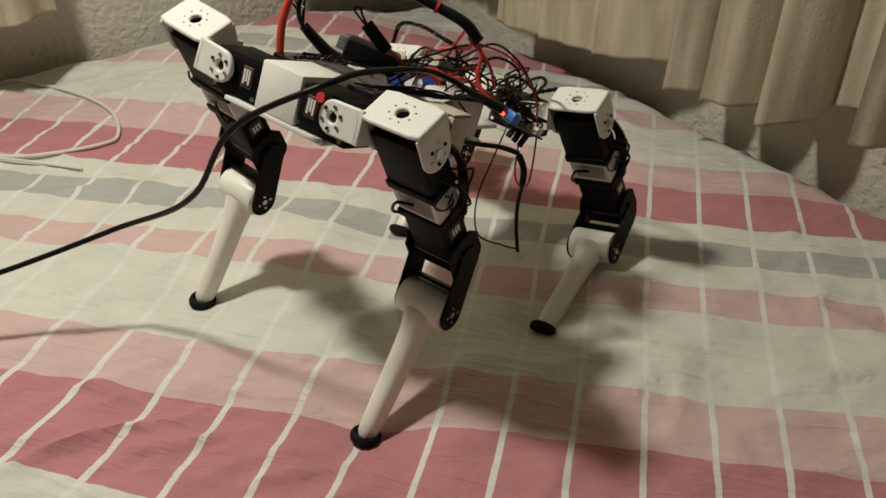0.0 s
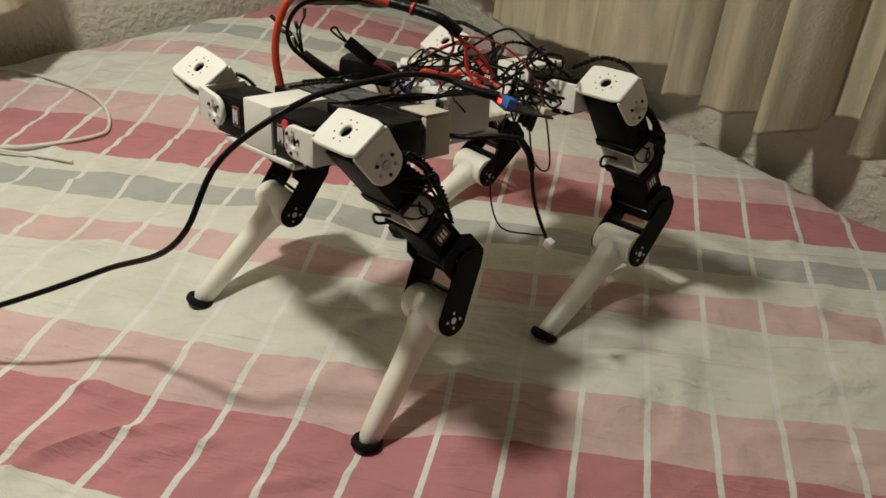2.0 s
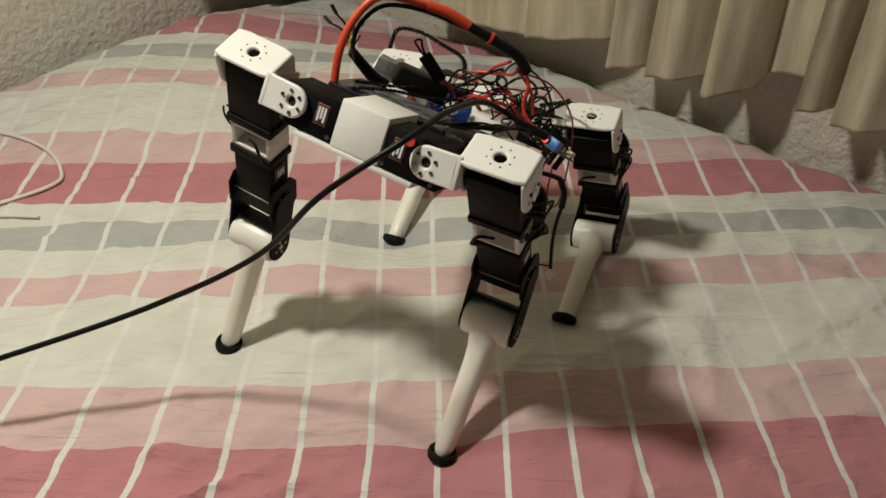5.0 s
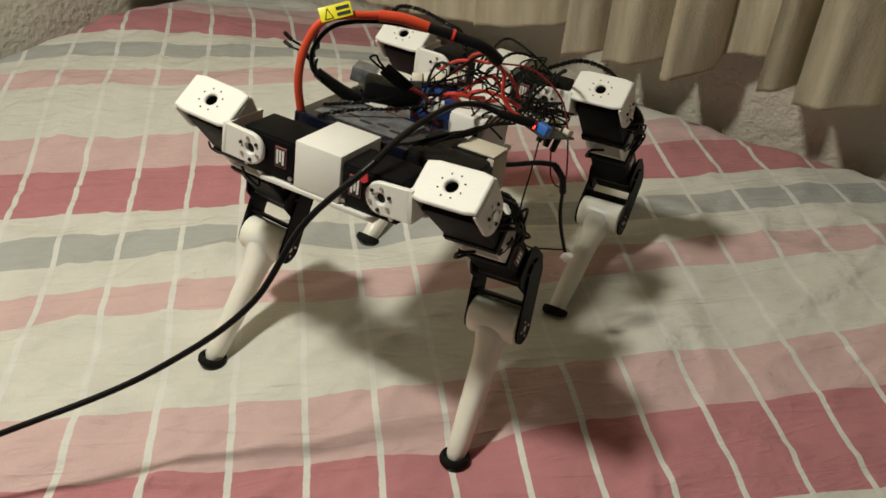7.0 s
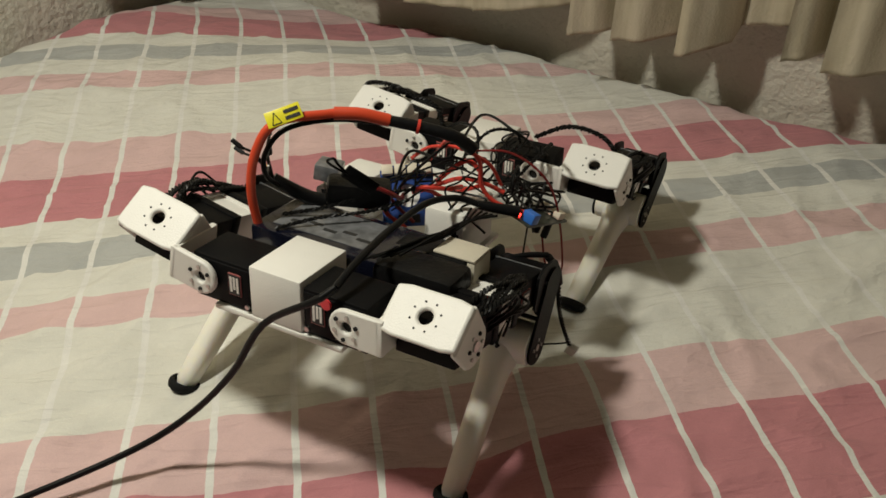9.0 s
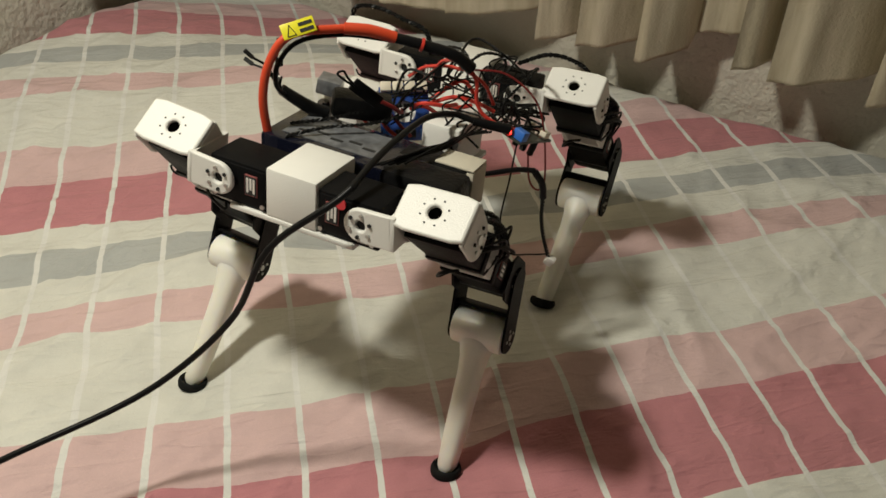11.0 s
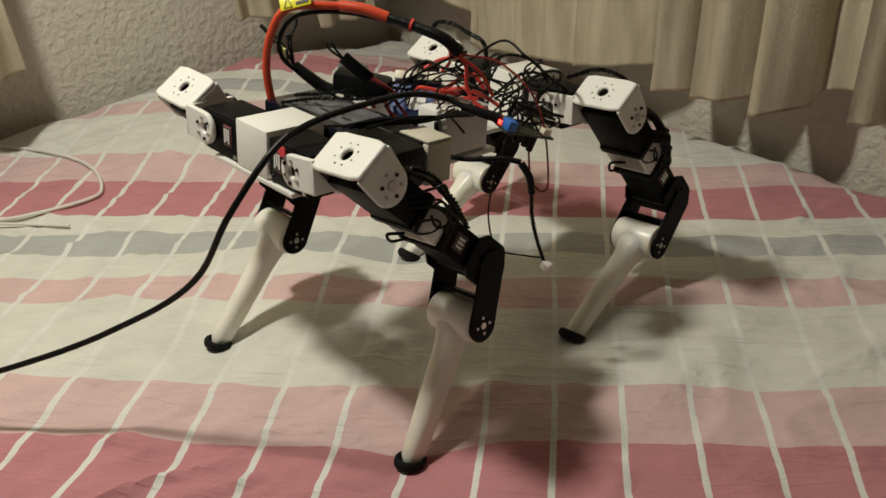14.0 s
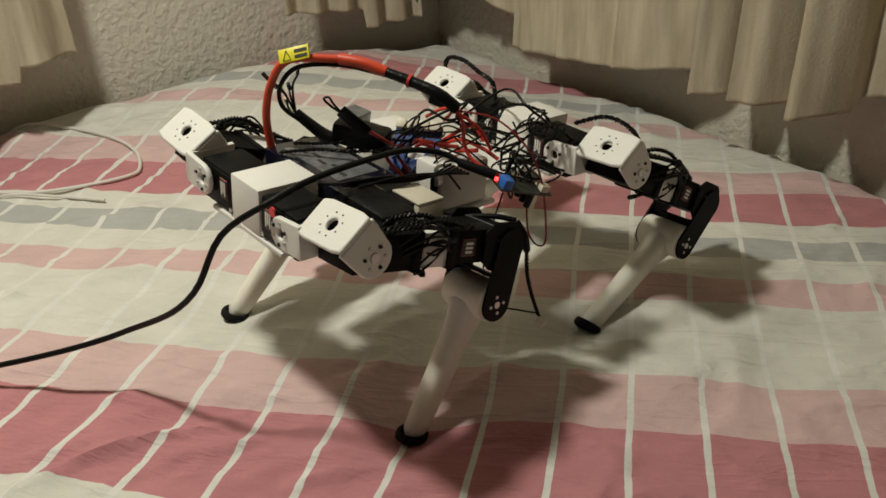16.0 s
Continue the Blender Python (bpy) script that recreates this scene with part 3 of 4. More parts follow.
# red wires from the joint down to the boards
for pts, r, mt in (
    ([(0.050, 0.006, 0.066), (0.060, 0.014, 0.052), (0.062, 0.016, 0.034), (0.072, 0.020, 0.022), (0.094, 0.032, 0.014)], 0.0019, REDWIRE),
    ([(0.052, 0.008, 0.064), (0.042, 0.026, 0.052), (0.026, 0.040, 0.046), (0.006, 0.042, 0.040), (-0.004, 0.034, 0.032)], 0.0017, REDWIRE),
    ([(0.048, 0.010, 0.060), (0.060, 0.030, 0.044), (0.066, 0.040, 0.026)], 0.0017, REDWIRE),
    ([(0.054, 0.014, 0.058), (0.074, 0.034, 0.054), (0.094, 0.048, 0.036), (0.102, 0.060, 0.008), (0.108, 0.065, -0.036), (0.104, 0.062, -0.044), (0.098, 0.056, -0.034), (0.094, 0.054, -0.010)], 0.0010, DARKRED),
    ([(0.012, 0.010, 0.020), (0.026, 0.004, 0.028), (0.038, 0.014, 0.026), (0.040, 0.030, 0.022)], 0.0022, REDWIRE),
    ([(0.010, 0.014, 0.016), (0.022, 0.012, 0.022), (0.030, 0.022, 0.014)], 0.0020, REDWIRE),
    ([(-0.022, 0.006, 0.022), (-0.026, -0.004, 0.014), (-0.014, -0.008, 0.004)], 0.0017, REDWIRE),
    ([(0.016, 0.036, 0.018), (0.034, 0.048, 0.034), (0.046, 0.052, 0.024)], 0.0022, REDWIRE),
    ([(0.016, 0.030, 0.016), (0.034, 0.038, 0.024), (0.050, 0.046, 0.021), (0.064, 0.050, 0.016)], 0.0021, REDWIRE),
    ([(0.022, 0.024, 0.004), (0.036, 0.032, 0.016), (0.046, 0.046, 0.018)], 0.0021, REDWIRE),
    ([(-0.012, 0.000, 0.016), (0.000, -0.006, 0.006), (0.014, -0.002, -0.004)], 0.0019, REDWIRE),
    ([(-0.004, 0.000, 0.018), (0.008, -0.002, 0.010), (0.018, 0.002, 0.000)], 0.0017, DARKRED),
    ([(0.040, 0.014, 0.062), (0.022, 0.036, 0.050), (0.012, 0.046, 0.038), (0.006, 0.044, 0.030)], 0.0017, REDWIRE),
):
    part("red_wire", tube(pts, r * 0.78, 8), mt, robot, "red wire")

# black wires in a loose nest over the middle and rear
rng = random.Random(4)
for k in range(9):
    a = Vector((rng.uniform(-0.02, 0.075), rng.uniform(-0.02, 0.06), rng.uniform(0.004, 0.018)))
    b = Vector((rng.uniform(0.0, 0.085), rng.uniform(0.03, 0.14), rng.uniform(0.004, 0.022)))
    way = [a]
    for f in (0.2, 0.4, 0.6, 0.8):
        way.append(a.lerp(b, f) + Vector((rng.uniform(-0.02, 0.02), rng.uniform(-0.022, 0.022), 0.014 + rng.uniform(-0.008, 0.026) * math.sin(math.pi * f))))
    part("wire", tube(way + [b], rng.choice((0.0007, 0.0008, 0.0011)), 6, 7), WIRE, robot)
for k in range(13):
    c0 = Vector((rng.uniform(0.052, 0.094), rng.uniform(0.045, 0.085), rng.uniform(0.000, 0.012)))
    way = [c0 + Vector((rng.uniform(-0.016, 0.016), rng.uniform(-0.018, 0.018), rng.uniform(-0.004, 0.016))) for q in range(5)]
    part("wire", tube(way, rng.choice((0.0008, 0.0010)), 6, 7), WIRE, robot)
for k in range(6):
    c0 = Vector((rng.uniform(0.02, 0.08), rng.uniform(0.04, 0.12), rng.uniform(0.014, 0.030)))
    r0, tilt, ph = rng.uniform(0.008, 0.015), rng.uniform(0, 3.1), rng.uniform(0, 6)
    ring = [c0 + r0 * Vector((math.cos(ph + q) * math.cos(tilt), math.cos(ph + q) * math.sin(tilt), 0.8 * math.sin(ph + q))) for q in (0.75 * m for m in range(8))]
    part("wire_loop", tube(ring, 0.0008, 6, 6), WIRE, robot)
# the taped wire bundles standing up at the left
part("wire_loom", tube([(-0.038, -0.027, 0.013), (-0.046, -0.034, 0.017), (-0.056, -0.042, 0.025), (-0.064, -0.048, 0.032)], (0.0056, 0.0040), 10), TAPE, robot, "black taped wire bundle")
for dx, dy, dz in ((-0.010, -0.010, 0.022), (-0.004, 0.004, 0.026), (-0.016, -0.002, 0.012), (0.004, -0.006, 0.020)):
    part("loose_wire", tube([(-0.064, -0.048, 0.031), (-0.066 + dx * 0.5, -0.050 + dy * 0.5, 0.038 + dz * 0.5), (-0.064 + dx * 1.4, -0.048 + dy * 1.4, 0.034 + dz)], 0.0009, 6), WIRE, robot)
    part("crimp", tube([(-0.064 + dx * 1.4, -0.048 + dy * 1.4, 0.034 + dz), (-0.064 + dx * 1.8, -0.048 + dy * 1.8, 0.034 + dz * 1.25)], 0.0016, 6), DARK, robot)
part("tape_flag", box((-0.013, -0.0012, -0.0050), (0.013, 0.0012, 0.0050), 0.0009), TAPE, robot, "black tape flag round a wire", pose(0.000, -0.038, 0.0425, 8, 38, 48))
part("wire_loop", tube([(-0.006, -0.0475, 0.050), (-0.010, -0.0525, 0.0545), (-0.0130, -0.0560, 0.0590), (-0.0095, -0.0540, 0.0610), (-0.0080, -0.0510, 0.0560), (-0.004, -0.046, 0.049)], 0.0009, 6), WIRE, robot)
part("tail_wire", tube([(0.008, -0.030, 0.036), (0.014, -0.022, 0.030), (0.014, -0.010, 0.022), (0.008, 0.004, 0.018)], 0.0016, 7), DARKRED, robot)
for k, mt in enumerate((YELLOW, PAPER, WIRE)):
    part("thin_wire", tube([(-0.058 + 0.002 * k, -0.062, 0.048), (-0.064 + 0.002 * k, -0.056, 0.040 - 0.002 * k), (-0.064, -0.049, 0.031), (-0.054, -0.041, 0.025)], 0.0007, 6), mt, robot)
# flat wires along the near flank
for k in range(6):
    o = 0.004 * k
    part("wire", tube([(0.030 + o, -0.090 + o, 0.016), (0.052 + o * 0.5, -0.060 + o, 0.018 + 0.002 * (k % 3)), (0.064, -0.026 + o, 0.017), (0.060 + o, 0.006, 0.020)], 0.0009, 6), WIRE, robot)
for pts in (
    [(-0.040, -0.078, 0.013), (-0.020, -0.058, 0.018), (0.004, -0.036, 0.020), (0.022, -0.012, 0.024)],
    [(-0.048, -0.060, 0.014), (-0.024, -0.044, 0.019), (0.000, -0.022, 0.026), (0.016, 0.004, 0.024)],
    [(0.046, 0.060, 0.016), (0.050, 0.092, 0.032), (0.056, 0.118, 0.026), (0.060, 0.140, 0.012)],
    [(0.030, 0.070, 0.018), (0.016, 0.100, 0.034), (-0.010, 0.124, 0.030), (-0.036, 0.138, 0.014)],
    [(0.066, 0.052, 0.020), (0.078, 0.080, 0.040), (0.072, 0.112, 0.034), (0.050, 0.136, 0.014)],
    [(0.020, 0.058, 0.022), (0.030, 0.088, 0.042), (0.040, 0.116, 0.036), (0.036, 0.142, 0.014)],
):
    part("deck_wire", twisted(pts, 0.0008, 0.007), WIRE, robot, "twisted black servo cable")
# the sheathed lead under the board and the pair that dangles with its connector
part("sheathed_lead", tube([(0.060, -0.010, -0.012), (0.078, 0.002, -0.013), (0.098, 0.018, -0.010), (0.110, 0.028, -0.011)], (0.0018, 0.0021), 10), TAPE, robot, "black sheathed lead")
part("lead_end", tube([(0.110, 0.028, -0.012), (0.116, 0.032, -0.022), (0.118, 0.034, -0.034)], 0.0028, 10), TAPE, robot)
part("dangling_wire", twisted([(0.118, 0.034, -0.034), (0.119, 0.036, -0.052), (0.122, 0.040, -0.070), (0.127, 0.046, -0.090)], 0.0009), WIRE, robot, "twisted black wire pair")
part("white_connector", box((-0.0035, -0.0025, -0.0045), (0.0035, 0.0025, 0.0045), 0.0005), PAPER, robot, "white wire connector", pose(0.1285, 0.048, -0.0945, 20, 28, 10))
part("thin_wire", tube([(0.092, 0.030, 0.004), (0.094, 0.020, -0.020), (0.093, 0.016, -0.055), (0.100, 0.022, -0.083), (0.116, 0.038, -0.088), (0.125, 0.045, -0.088)], 0.0007, 6), WIRE, robot)
part("twisted_loom", twisted([(0.066, -0.070, 0.010), (0.078, -0.074, -0.004), (0.090, -0.066, -0.020), (0.104, -0.052, -0.034)], 0.0014, 0.008), WIRE, robot, "twisted black cable end")
part("twisted_loom", twisted([(-0.128, 0.160, 0.010), (-0.126, 0.162, 0.030), (-0.100, 0.158, 0.036), (-0.070, 0.150, 0.034), (-0.046, 0.146, 0.030), (-0.036, 0.142, 0.014)], 0.0012, 0.007), WIRE, robot, "twisted black cable")
part("twisted_loom", twisted([(0.036, 0.168, 0.014), (0.062, 0.176, 0.026), (0.092, 0.174, 0.024), (0.112, 0.166, 0.010)], 0.0012, 0.007), WIRE, robot, "twisted black cable")
# power cord on the body, from its plug to the front edge
part("cord_plug", tube([(0.086, 0.027, 0.016), (0.072, 0.018, 0.019), (0.062, 0.012, 0.021)], (0.0040, 0.0032), 12), CORD, robot, "black barrel plug")
CORD_ON_BODY = [(0.064, 0.013, 0.021), (0.050, 0.004, 0.026), (0.042, -0.024, 0.031), (0.041, -0.066, 0.030), (0.043, -0.105, 0.027), (0.044, -0.130, 0.021)]
part("cord_run", tube(CORD_ON_BODY, 0.0023, 10), CORD, robot, "black power cord")


# ---- legs: each has a bracket, an upper leg and a lower leg that move ----
def leg(sx, sy):
    def mir(bm):
        if sx < 0:
            bmesh.ops.transform(bm, matrix=Matrix.Diagonal((-1, 1, 1, 1)), verts=bm.verts)
            bmesh.ops.reverse_faces(bm, faces=bm.faces[:])
        return bm

    # hip bracket: a horn plate on the body's servo, and a canted fork that holds the hip servo
    bm = bmesh.new()
    n, r = 24, 0.0118
    outer = []
    for k in range(n):
        x, z = r * math.cos(2 * math.pi * k / n), r * math.sin(2 * math.pi * k / n)
        if x > 0.0001:
            q = max(x, abs(z)) / r
            x, z = 0.0235 * min(1, x / r / max(q, 1e-6)), r * (z / r) / max(q, 1e-6)
        outer.append((x, z))
    outline_plate(outer, ring_loop(0, 0, 0.0036), -0.0056, -0.0014, "y", bm)
    box((0.0200, -0.0056, -0.0118), (0.0245, 0.0330, 0.0118), 0.0009, bm)
    fork = pose(HIP_OUT, HIP_Y, -HIP_DROP, CANT, 0, 0)
    tmp = bmesh.new()
    wide, deep, top = 0.0245, 0.0160, 0.0240
    outline_plate(rect_loop(-wide, wide, -deep, deep), ring_loop(0, 0, 0.0044), top - 0.0036, top, "z", tmp)
    cheek = [(-deep, top - 0.0030)] + [(0.0136 * math.cos(a) * 1.06, 0.0136 * math.sin(a)) for a in (radians(190 + 160 * k / 14) for k in range(15))] + [(deep, top - 0.0030)]
    outline_plate(cheek, None, wide - 0.0034, wide, "x", tmp)
    outline_plate(cheek, None, -wide, -wide + 0.0034, "x", tmp)
    append(bm, tmp, fork)
    br = part("hip_bracket", mir(bm), WHITE, robot, "white printed hip bracket")
    bev = br.modifiers.new("edge", "BEVEL")
    bev.width, bev.segments, bev.limit_method, bev.angle_limit = 0.0016, 3, "ANGLE", radians(50)
    for k in range(6):
        a = radians(60 * k + 20)
        part("screw", mir(rod((0.0078 * math.cos(a), -0.0060, 0.0078 * math.sin(a)), "y", 0.0013, 0.0014, sides=8)), STEEL if k % 2 else DARK, br)
        part("screw", mir(rod((wide + 0.0004, 0.0078 * math.cos(a), 0.0078 * math.sin(a)), "x", 0.0013, 0.0014, sides=8, m=fork)), STEEL if k % 2 else DARK, br)
    for k in range(8):
        a = radians(45 * k + 22)
        part("hole", mir(rod((0.0090 * math.cos(a), 0.0090 * math.sin(a), top), "z", 0.0007, 0.0004, sides=8, m=fork)), DARK, br)
    part("horn_centre", mir(rod((wide + 0.0004, 0, 0), "x", 0.0034, 0.0014, sides=14, m=fork)), STEEL, br)
    part("horn_centre", mir(rod((0, -0.0020, 0), "y", 0.0036, 0.0010, sides=14)), DARK, br)

    # upper leg: hip servo, white spacer, knee servo
    up = part("upper_leg", mir(upper_spacer()), WHITE, robot, "white printed spacer between two black servos")
    hs = part("hip_servo", mir(servo_box((-0.0195, -0.0126, -0.0420), (0.0195, 0.0126, 0.0120))), BLACK, up, "black servo")
    part("servo_rim", mir(box((-0.0206, -0.0140, -0.0424), (0.0206, 0.0140, -0.0350), 0.0010)), BLACK, up)
    ks = part("knee_servo", mir(box((-0.0178, -0.0126, -0.1285), (0.0178, 0.0126, -0.0662), 0.0030)), BLACK, up, "black servo")
    part("servo_rim", mir(box((-0.0196, -0.0140, -0.0735), (0.0196, 0.0140, -0.0660), 0.001)), BLACK, up)
    # labels on both flat sides and front
    for s in (-1, 1):
        part("servo_label", box((s * 0.0182 - 0.0004, -0.0060, -0.0910), (s * 0.0182 + 0.0004, 0.0060, -0.0790)), PINKPAPER, up, "black label with a red rim and white print")
        part("label_print", box((s * 0.0182 - 0.0007, -0.0056, -0.0906), (s * 0.0182 + 0.0007, 0.0056, -0.0794)), INK, up)
        for k in range(3):
            part("print_bar", box((s * 0.0182 - 0.0009, -0.0040 + 0.0030 * k, -0.0885), (s * 0.0182 + 0.0009, -0.0022 + 0.0030 * k, -0.0820)), PAPER, up)
        # side plates of the knee bracket
        pl = [(0.0178 * math.cos(a), -THIGH + 0.0120 * math.sin(a)) for a in (radians(190 + 160 * k / 12) for k in range(13))] + [(0.0172, -0.1060), (0.0110, -0.0985), (-0.0110, -0.0985), (-0.0172, -0.1060)]
        part("knee_bracket", outline_plate(pl, None, s * 0.0202 - 0.0009, s * 0.0202 + 0.0009, "x"), PLATE, up, "black metal knee bracket")
        for k in range(4):
            a = radians(90 * k + 45)
            part("screw", rod((s * 0.0213, 0.0064 * math.cos(a), -0.1160 + 0.0064 * math.sin(a)), "x", 0.0013, 0.0010, sides=8), STEEL, up)
    part("servo_seam", box((-0.0182, -0.0129, -0.1135), (0.0182, 0.0129, -0.1120), 0.0004), SILVER, up, "thin pale seam round the servo case")
    # cable loops of the leg
    g = random.Random(10 * sx + sy + 30)
    for k in range(5):
        a0 = Vector((sx * 0.019, g.uniform(-0.006, 0.012), -0.026 + g.uniform(-0.006, 0.008)))
        b0 = Vector((sx * 0.018, g.uniform(-0.006, 0.012), -0.066 - g.uniform(0, 0.008)))
        m0 = (a0 + b0) / 2 + Vector((sx * g.uniform(0.004, 0.013), g.uniform(0.004, 0.016), g.uniform(-0.01, 0.01)))
        part("leg_wire", tube([a0, (a0 + m0) / 2 + Vector((sx * 0.003, 0.003, 0)), m0, b0], 0.0010, 6, 7), WIRE, up)
    part("leg_wire", twisted([(sx * 0.010, 0.013, -0.012), (sx * 0.014, 0.022, -0.020), (sx * 0.018, 0.024, -0.042), (sx * 0.017, 0.014, -0.070)], 0.0010), WIRE, up, "twisted black leg cable")
    for k in range(4):
        o = 0.0035 * k
        wire = [(sx * (0.020 - o), 0.0135 + 0.002 * (k % 2), -0.004 - o), (sx * (0.025 - o * 0.6), 0.017 + g.uniform(0, 0.004), -0.026 - g.uniform(0, 0.006)), (sx * (0.024 - o), 0.016 + g.uniform(0, 0.005), -0.052 - o), (sx * (0.019 - o * 0.5), 0.0135, -0.080 - o)]
        part("leg_wire", twisted(wire, 0.0009, 0.0075), WIRE, up, "twisted black leg cable")
    for k in range(2):
        c0 = Vector((sx * 0.022, 0.006 - 0.012 * k, -0.052 + 0.006 * k))
        ring = [c0 + Vector((sx * 0.004 * math.cos(q), 0.008 * math.sin(q), 0.013 * math.cos(q + 0.7 * k))) for q in (0.8 * v for v in range(8))]
        part("leg_wire", tube(ring, 0.0009, 6, 6), WIRE, up)
    part("leg_wire", tube([(-sx * 0.010, -0.0128, -0.066), (-sx * 0.016, -0.020, -0.060), (-sx * 0.010, -0.019, -0.048), (0, -0.0135, -0.052)], 0.0012, 6), WIRE, up)

    # lower leg
    low = part("lower_leg", shin_mesh(), SHANK, robot, "white printed lower leg")
    for s in (-1, 1):
        pl = [(0.0125 * math.cos(a), 0.0125 * math.sin(a)) for a in (radians(-10 + 190 * k / 12) for k in range(13))]
        pl += [(0.0005 + 0.0128 * math.cos(a), -0.0430 + 0.0128 * math.sin(a)) for a in (radians(180 + 180 * k / 12) for k in range(13))]
        pl = [(y + 0.0075 * min(1, max(0, -z / 0.043)), z) for y, z in pl]
        part("knee_plate", outline_plate(pl, None, s * 0.0219 - 0.0009, s * 0.0219 + 0.0009, "x"), PLATE, low, "black metal knee plate")
        for k in range(4):
            a = radians(90 * k + 30)
            part("screw", rod((s * 0.0230, 0.0085 + 0.0062 * math.cos(a), -0.0430 + 0.0062 * math.sin(a)), "x", 0.0012, 0.0008, sides=8), STEEL, low)
        part("centre_hole", rod((s * 0.0229, 0.0085, -0.0430), "x", 0.0026, 0.0006, sides=12), STEEL, low)
    part("plate_bridge", box((-0.0212, -0.0040, -0.0262), (0.0212, 0.0130, -0.0236), 0.0008), PLATE, low, "black metal bridge between the knee plates")
    part("rubber_foot", foot_mesh(), RUBBER, low, "black rubber foot")
    return br, up, low


def upper_spacer():
    bm = bmesh.new()
    for z0, z1 in ((-0.0460, -0.0426), (-0.0658, -0.0626)):
        box((-0.0185, -0.0122, z0), (0.0185, 0.0122, z1), 0.0008, bm)
    for x0, x1 in ((-0.0185, -0.0145), (0.0145, 0.0185)):
        box((x0, -0.0122, -0.0655), (x1, 0.0122, -0.0430), 0.0008, bm)
    box((-0.0165, 0.0020, -0.0655), (0.0165, 0.0105, -0.0430), 0.0008, bm)
    return bm


def soft_square(c):
    """Draws a circle's sine or cosine out towards a rounded square."""
    return math.copysign(abs(c) ** 0.82, c)


def shin_mesh():
    """A cross barrel between the knee plates that tapers into a straight round leg."""
    bm = rod((0, 0.0062, -0.0425), "x", 0.0148, 0.0408, sides=32, bevel=0.0018)
    secs, n = [], 24
    for z, ry, rx in ((-0.0400, 0.0130, 0.0165), (-0.0500, 0.0134, 0.0150), (-0.0570, 0.0126, 0.0126), (-0.0650, 0.0115, 0.0106), (-0.0760, 0.0108, 0.0096), (-0.0900, 0.0104, 0.0092), (-0.1150, 0.0100, 0.0088), (-0.1400, 0.0094, 0.0080), (-0.1520, 0.0088, 0.0073), (-0.1562, 0.0062, 0.0055)):
        cy = 0.0062 * max(0.0, (0.156 + z) / 0.1135)
        secs.append([bm.verts.new((rx * soft_square(math.cos(2 * math.pi * k / n)), cy + ry * soft_square(math.sin(2 * math.pi * k / n)), z)) for k in range(n)])
    for a, b in zip(secs, secs[1:]):
        for k in range(n):
            bm.faces.new((a[k], b[k], b[(k + 1) % n], a[(k + 1) % n]))
    bm.faces.new(secs[-1][::-1])
    bm.faces.new(secs[0])
    bmesh.ops.recalc_face_normals(bm, faces=bm.faces[:])
    return bm


def foot_mesh():
    bm, n = bmesh.new(), 22
    # a rubber cap that stands a little wider than the leg's tip
    rings = []
    for r, z in ((0.0080, -0.1545), (0.0088, -0.1522), (0.0108, -0.1518), (0.0117, -0.1530), (0.0119, -0.1555), (0.0110, -0.1582), (0.0075, -0.1598)):
        rings.append([bm.verts.new((r * math.cos(2 * math.pi * k / n), r * math.sin(2 * math.pi * k / n) - 0.0012, z + 0.0030 * math.sin(2 * math.pi * k / n))) for k in range(n)])
    for a, b in zip(rings, rings[1:]):
        for k in range(n):
            bm.faces.new((a[k], b[k], b[(k + 1) % n], a[(k + 1) % n]))
    bm.faces.new(rings[-1][::-1])
    bm.faces.new(rings[0])
    bmesh.ops.recalc_face_normals(bm, faces=bm.faces[:])
    return bm


LEGS = ((1, -1), (-1, -1), (1, 1), (-1, 1))
limbs = [leg(*s) for s in LEGS]

# ---- cords on and over the bed ----
usb = tagged(new("usb_cable"), "white charging cable lying in a loop on the bedsheet", "cable")
USB_WAY = [(-0.80, 0.40), (-0.709, 0.475), (-0.640, 0.500), (-0.575, 0.506), (-0.500, 0.485), (-0.450, 0.450), (-0.424, 0.410), (-0.424, 0.380), (-0.466, 0.347), (-0.520, 0.330), (-0.600, 0.322), (-0.72, 0.300)]
part("cord", tube([(x, y, bed_height(x, y) + 0.0035) for x, y in USB_WAY], 0.0022, 8, 10), USB, usb)
usb2 = tagged(new("usb_plug"), "white cable end with its plug lying on the bedsheet", "cable")
part("plug", box((-0.012, -0.005, -0.003), (0.012, 0.005, 0.003), 0.0015), PAPER, usb2, "white plug", pose(-0.578, 0.298, bed_height(-0.578, 0.298) + 0.006, 0, 0, 25))
part("cord", tube([(x, y, bed_height(x, y) + 0.004) for x, y in ((-0.567, 0.303), (-0.53, 0.318), (-0.48, 0.325), (-0.42, 0.318))], 0.0018, 8), USB, usb2)

cord = tagged(new("power_cord"), "black power cord hanging from the robot to the bed's side", "cable")
PIECES, PITCH = 68, 0.0100
first = part("cord_piece", tube([Vector((0, -PITCH * 0.55, 0)), Vector((0, -PITCH * 0.3, 0)), Vector((0, PITCH * 0.3, 0)), Vector((0, PITCH * 0.55, 0))], 0.0023, 10, raw=True), CORD, cord)
cord_pieces = [first] + [again(first, Matrix()) for _ in range(PIECES - 1)]

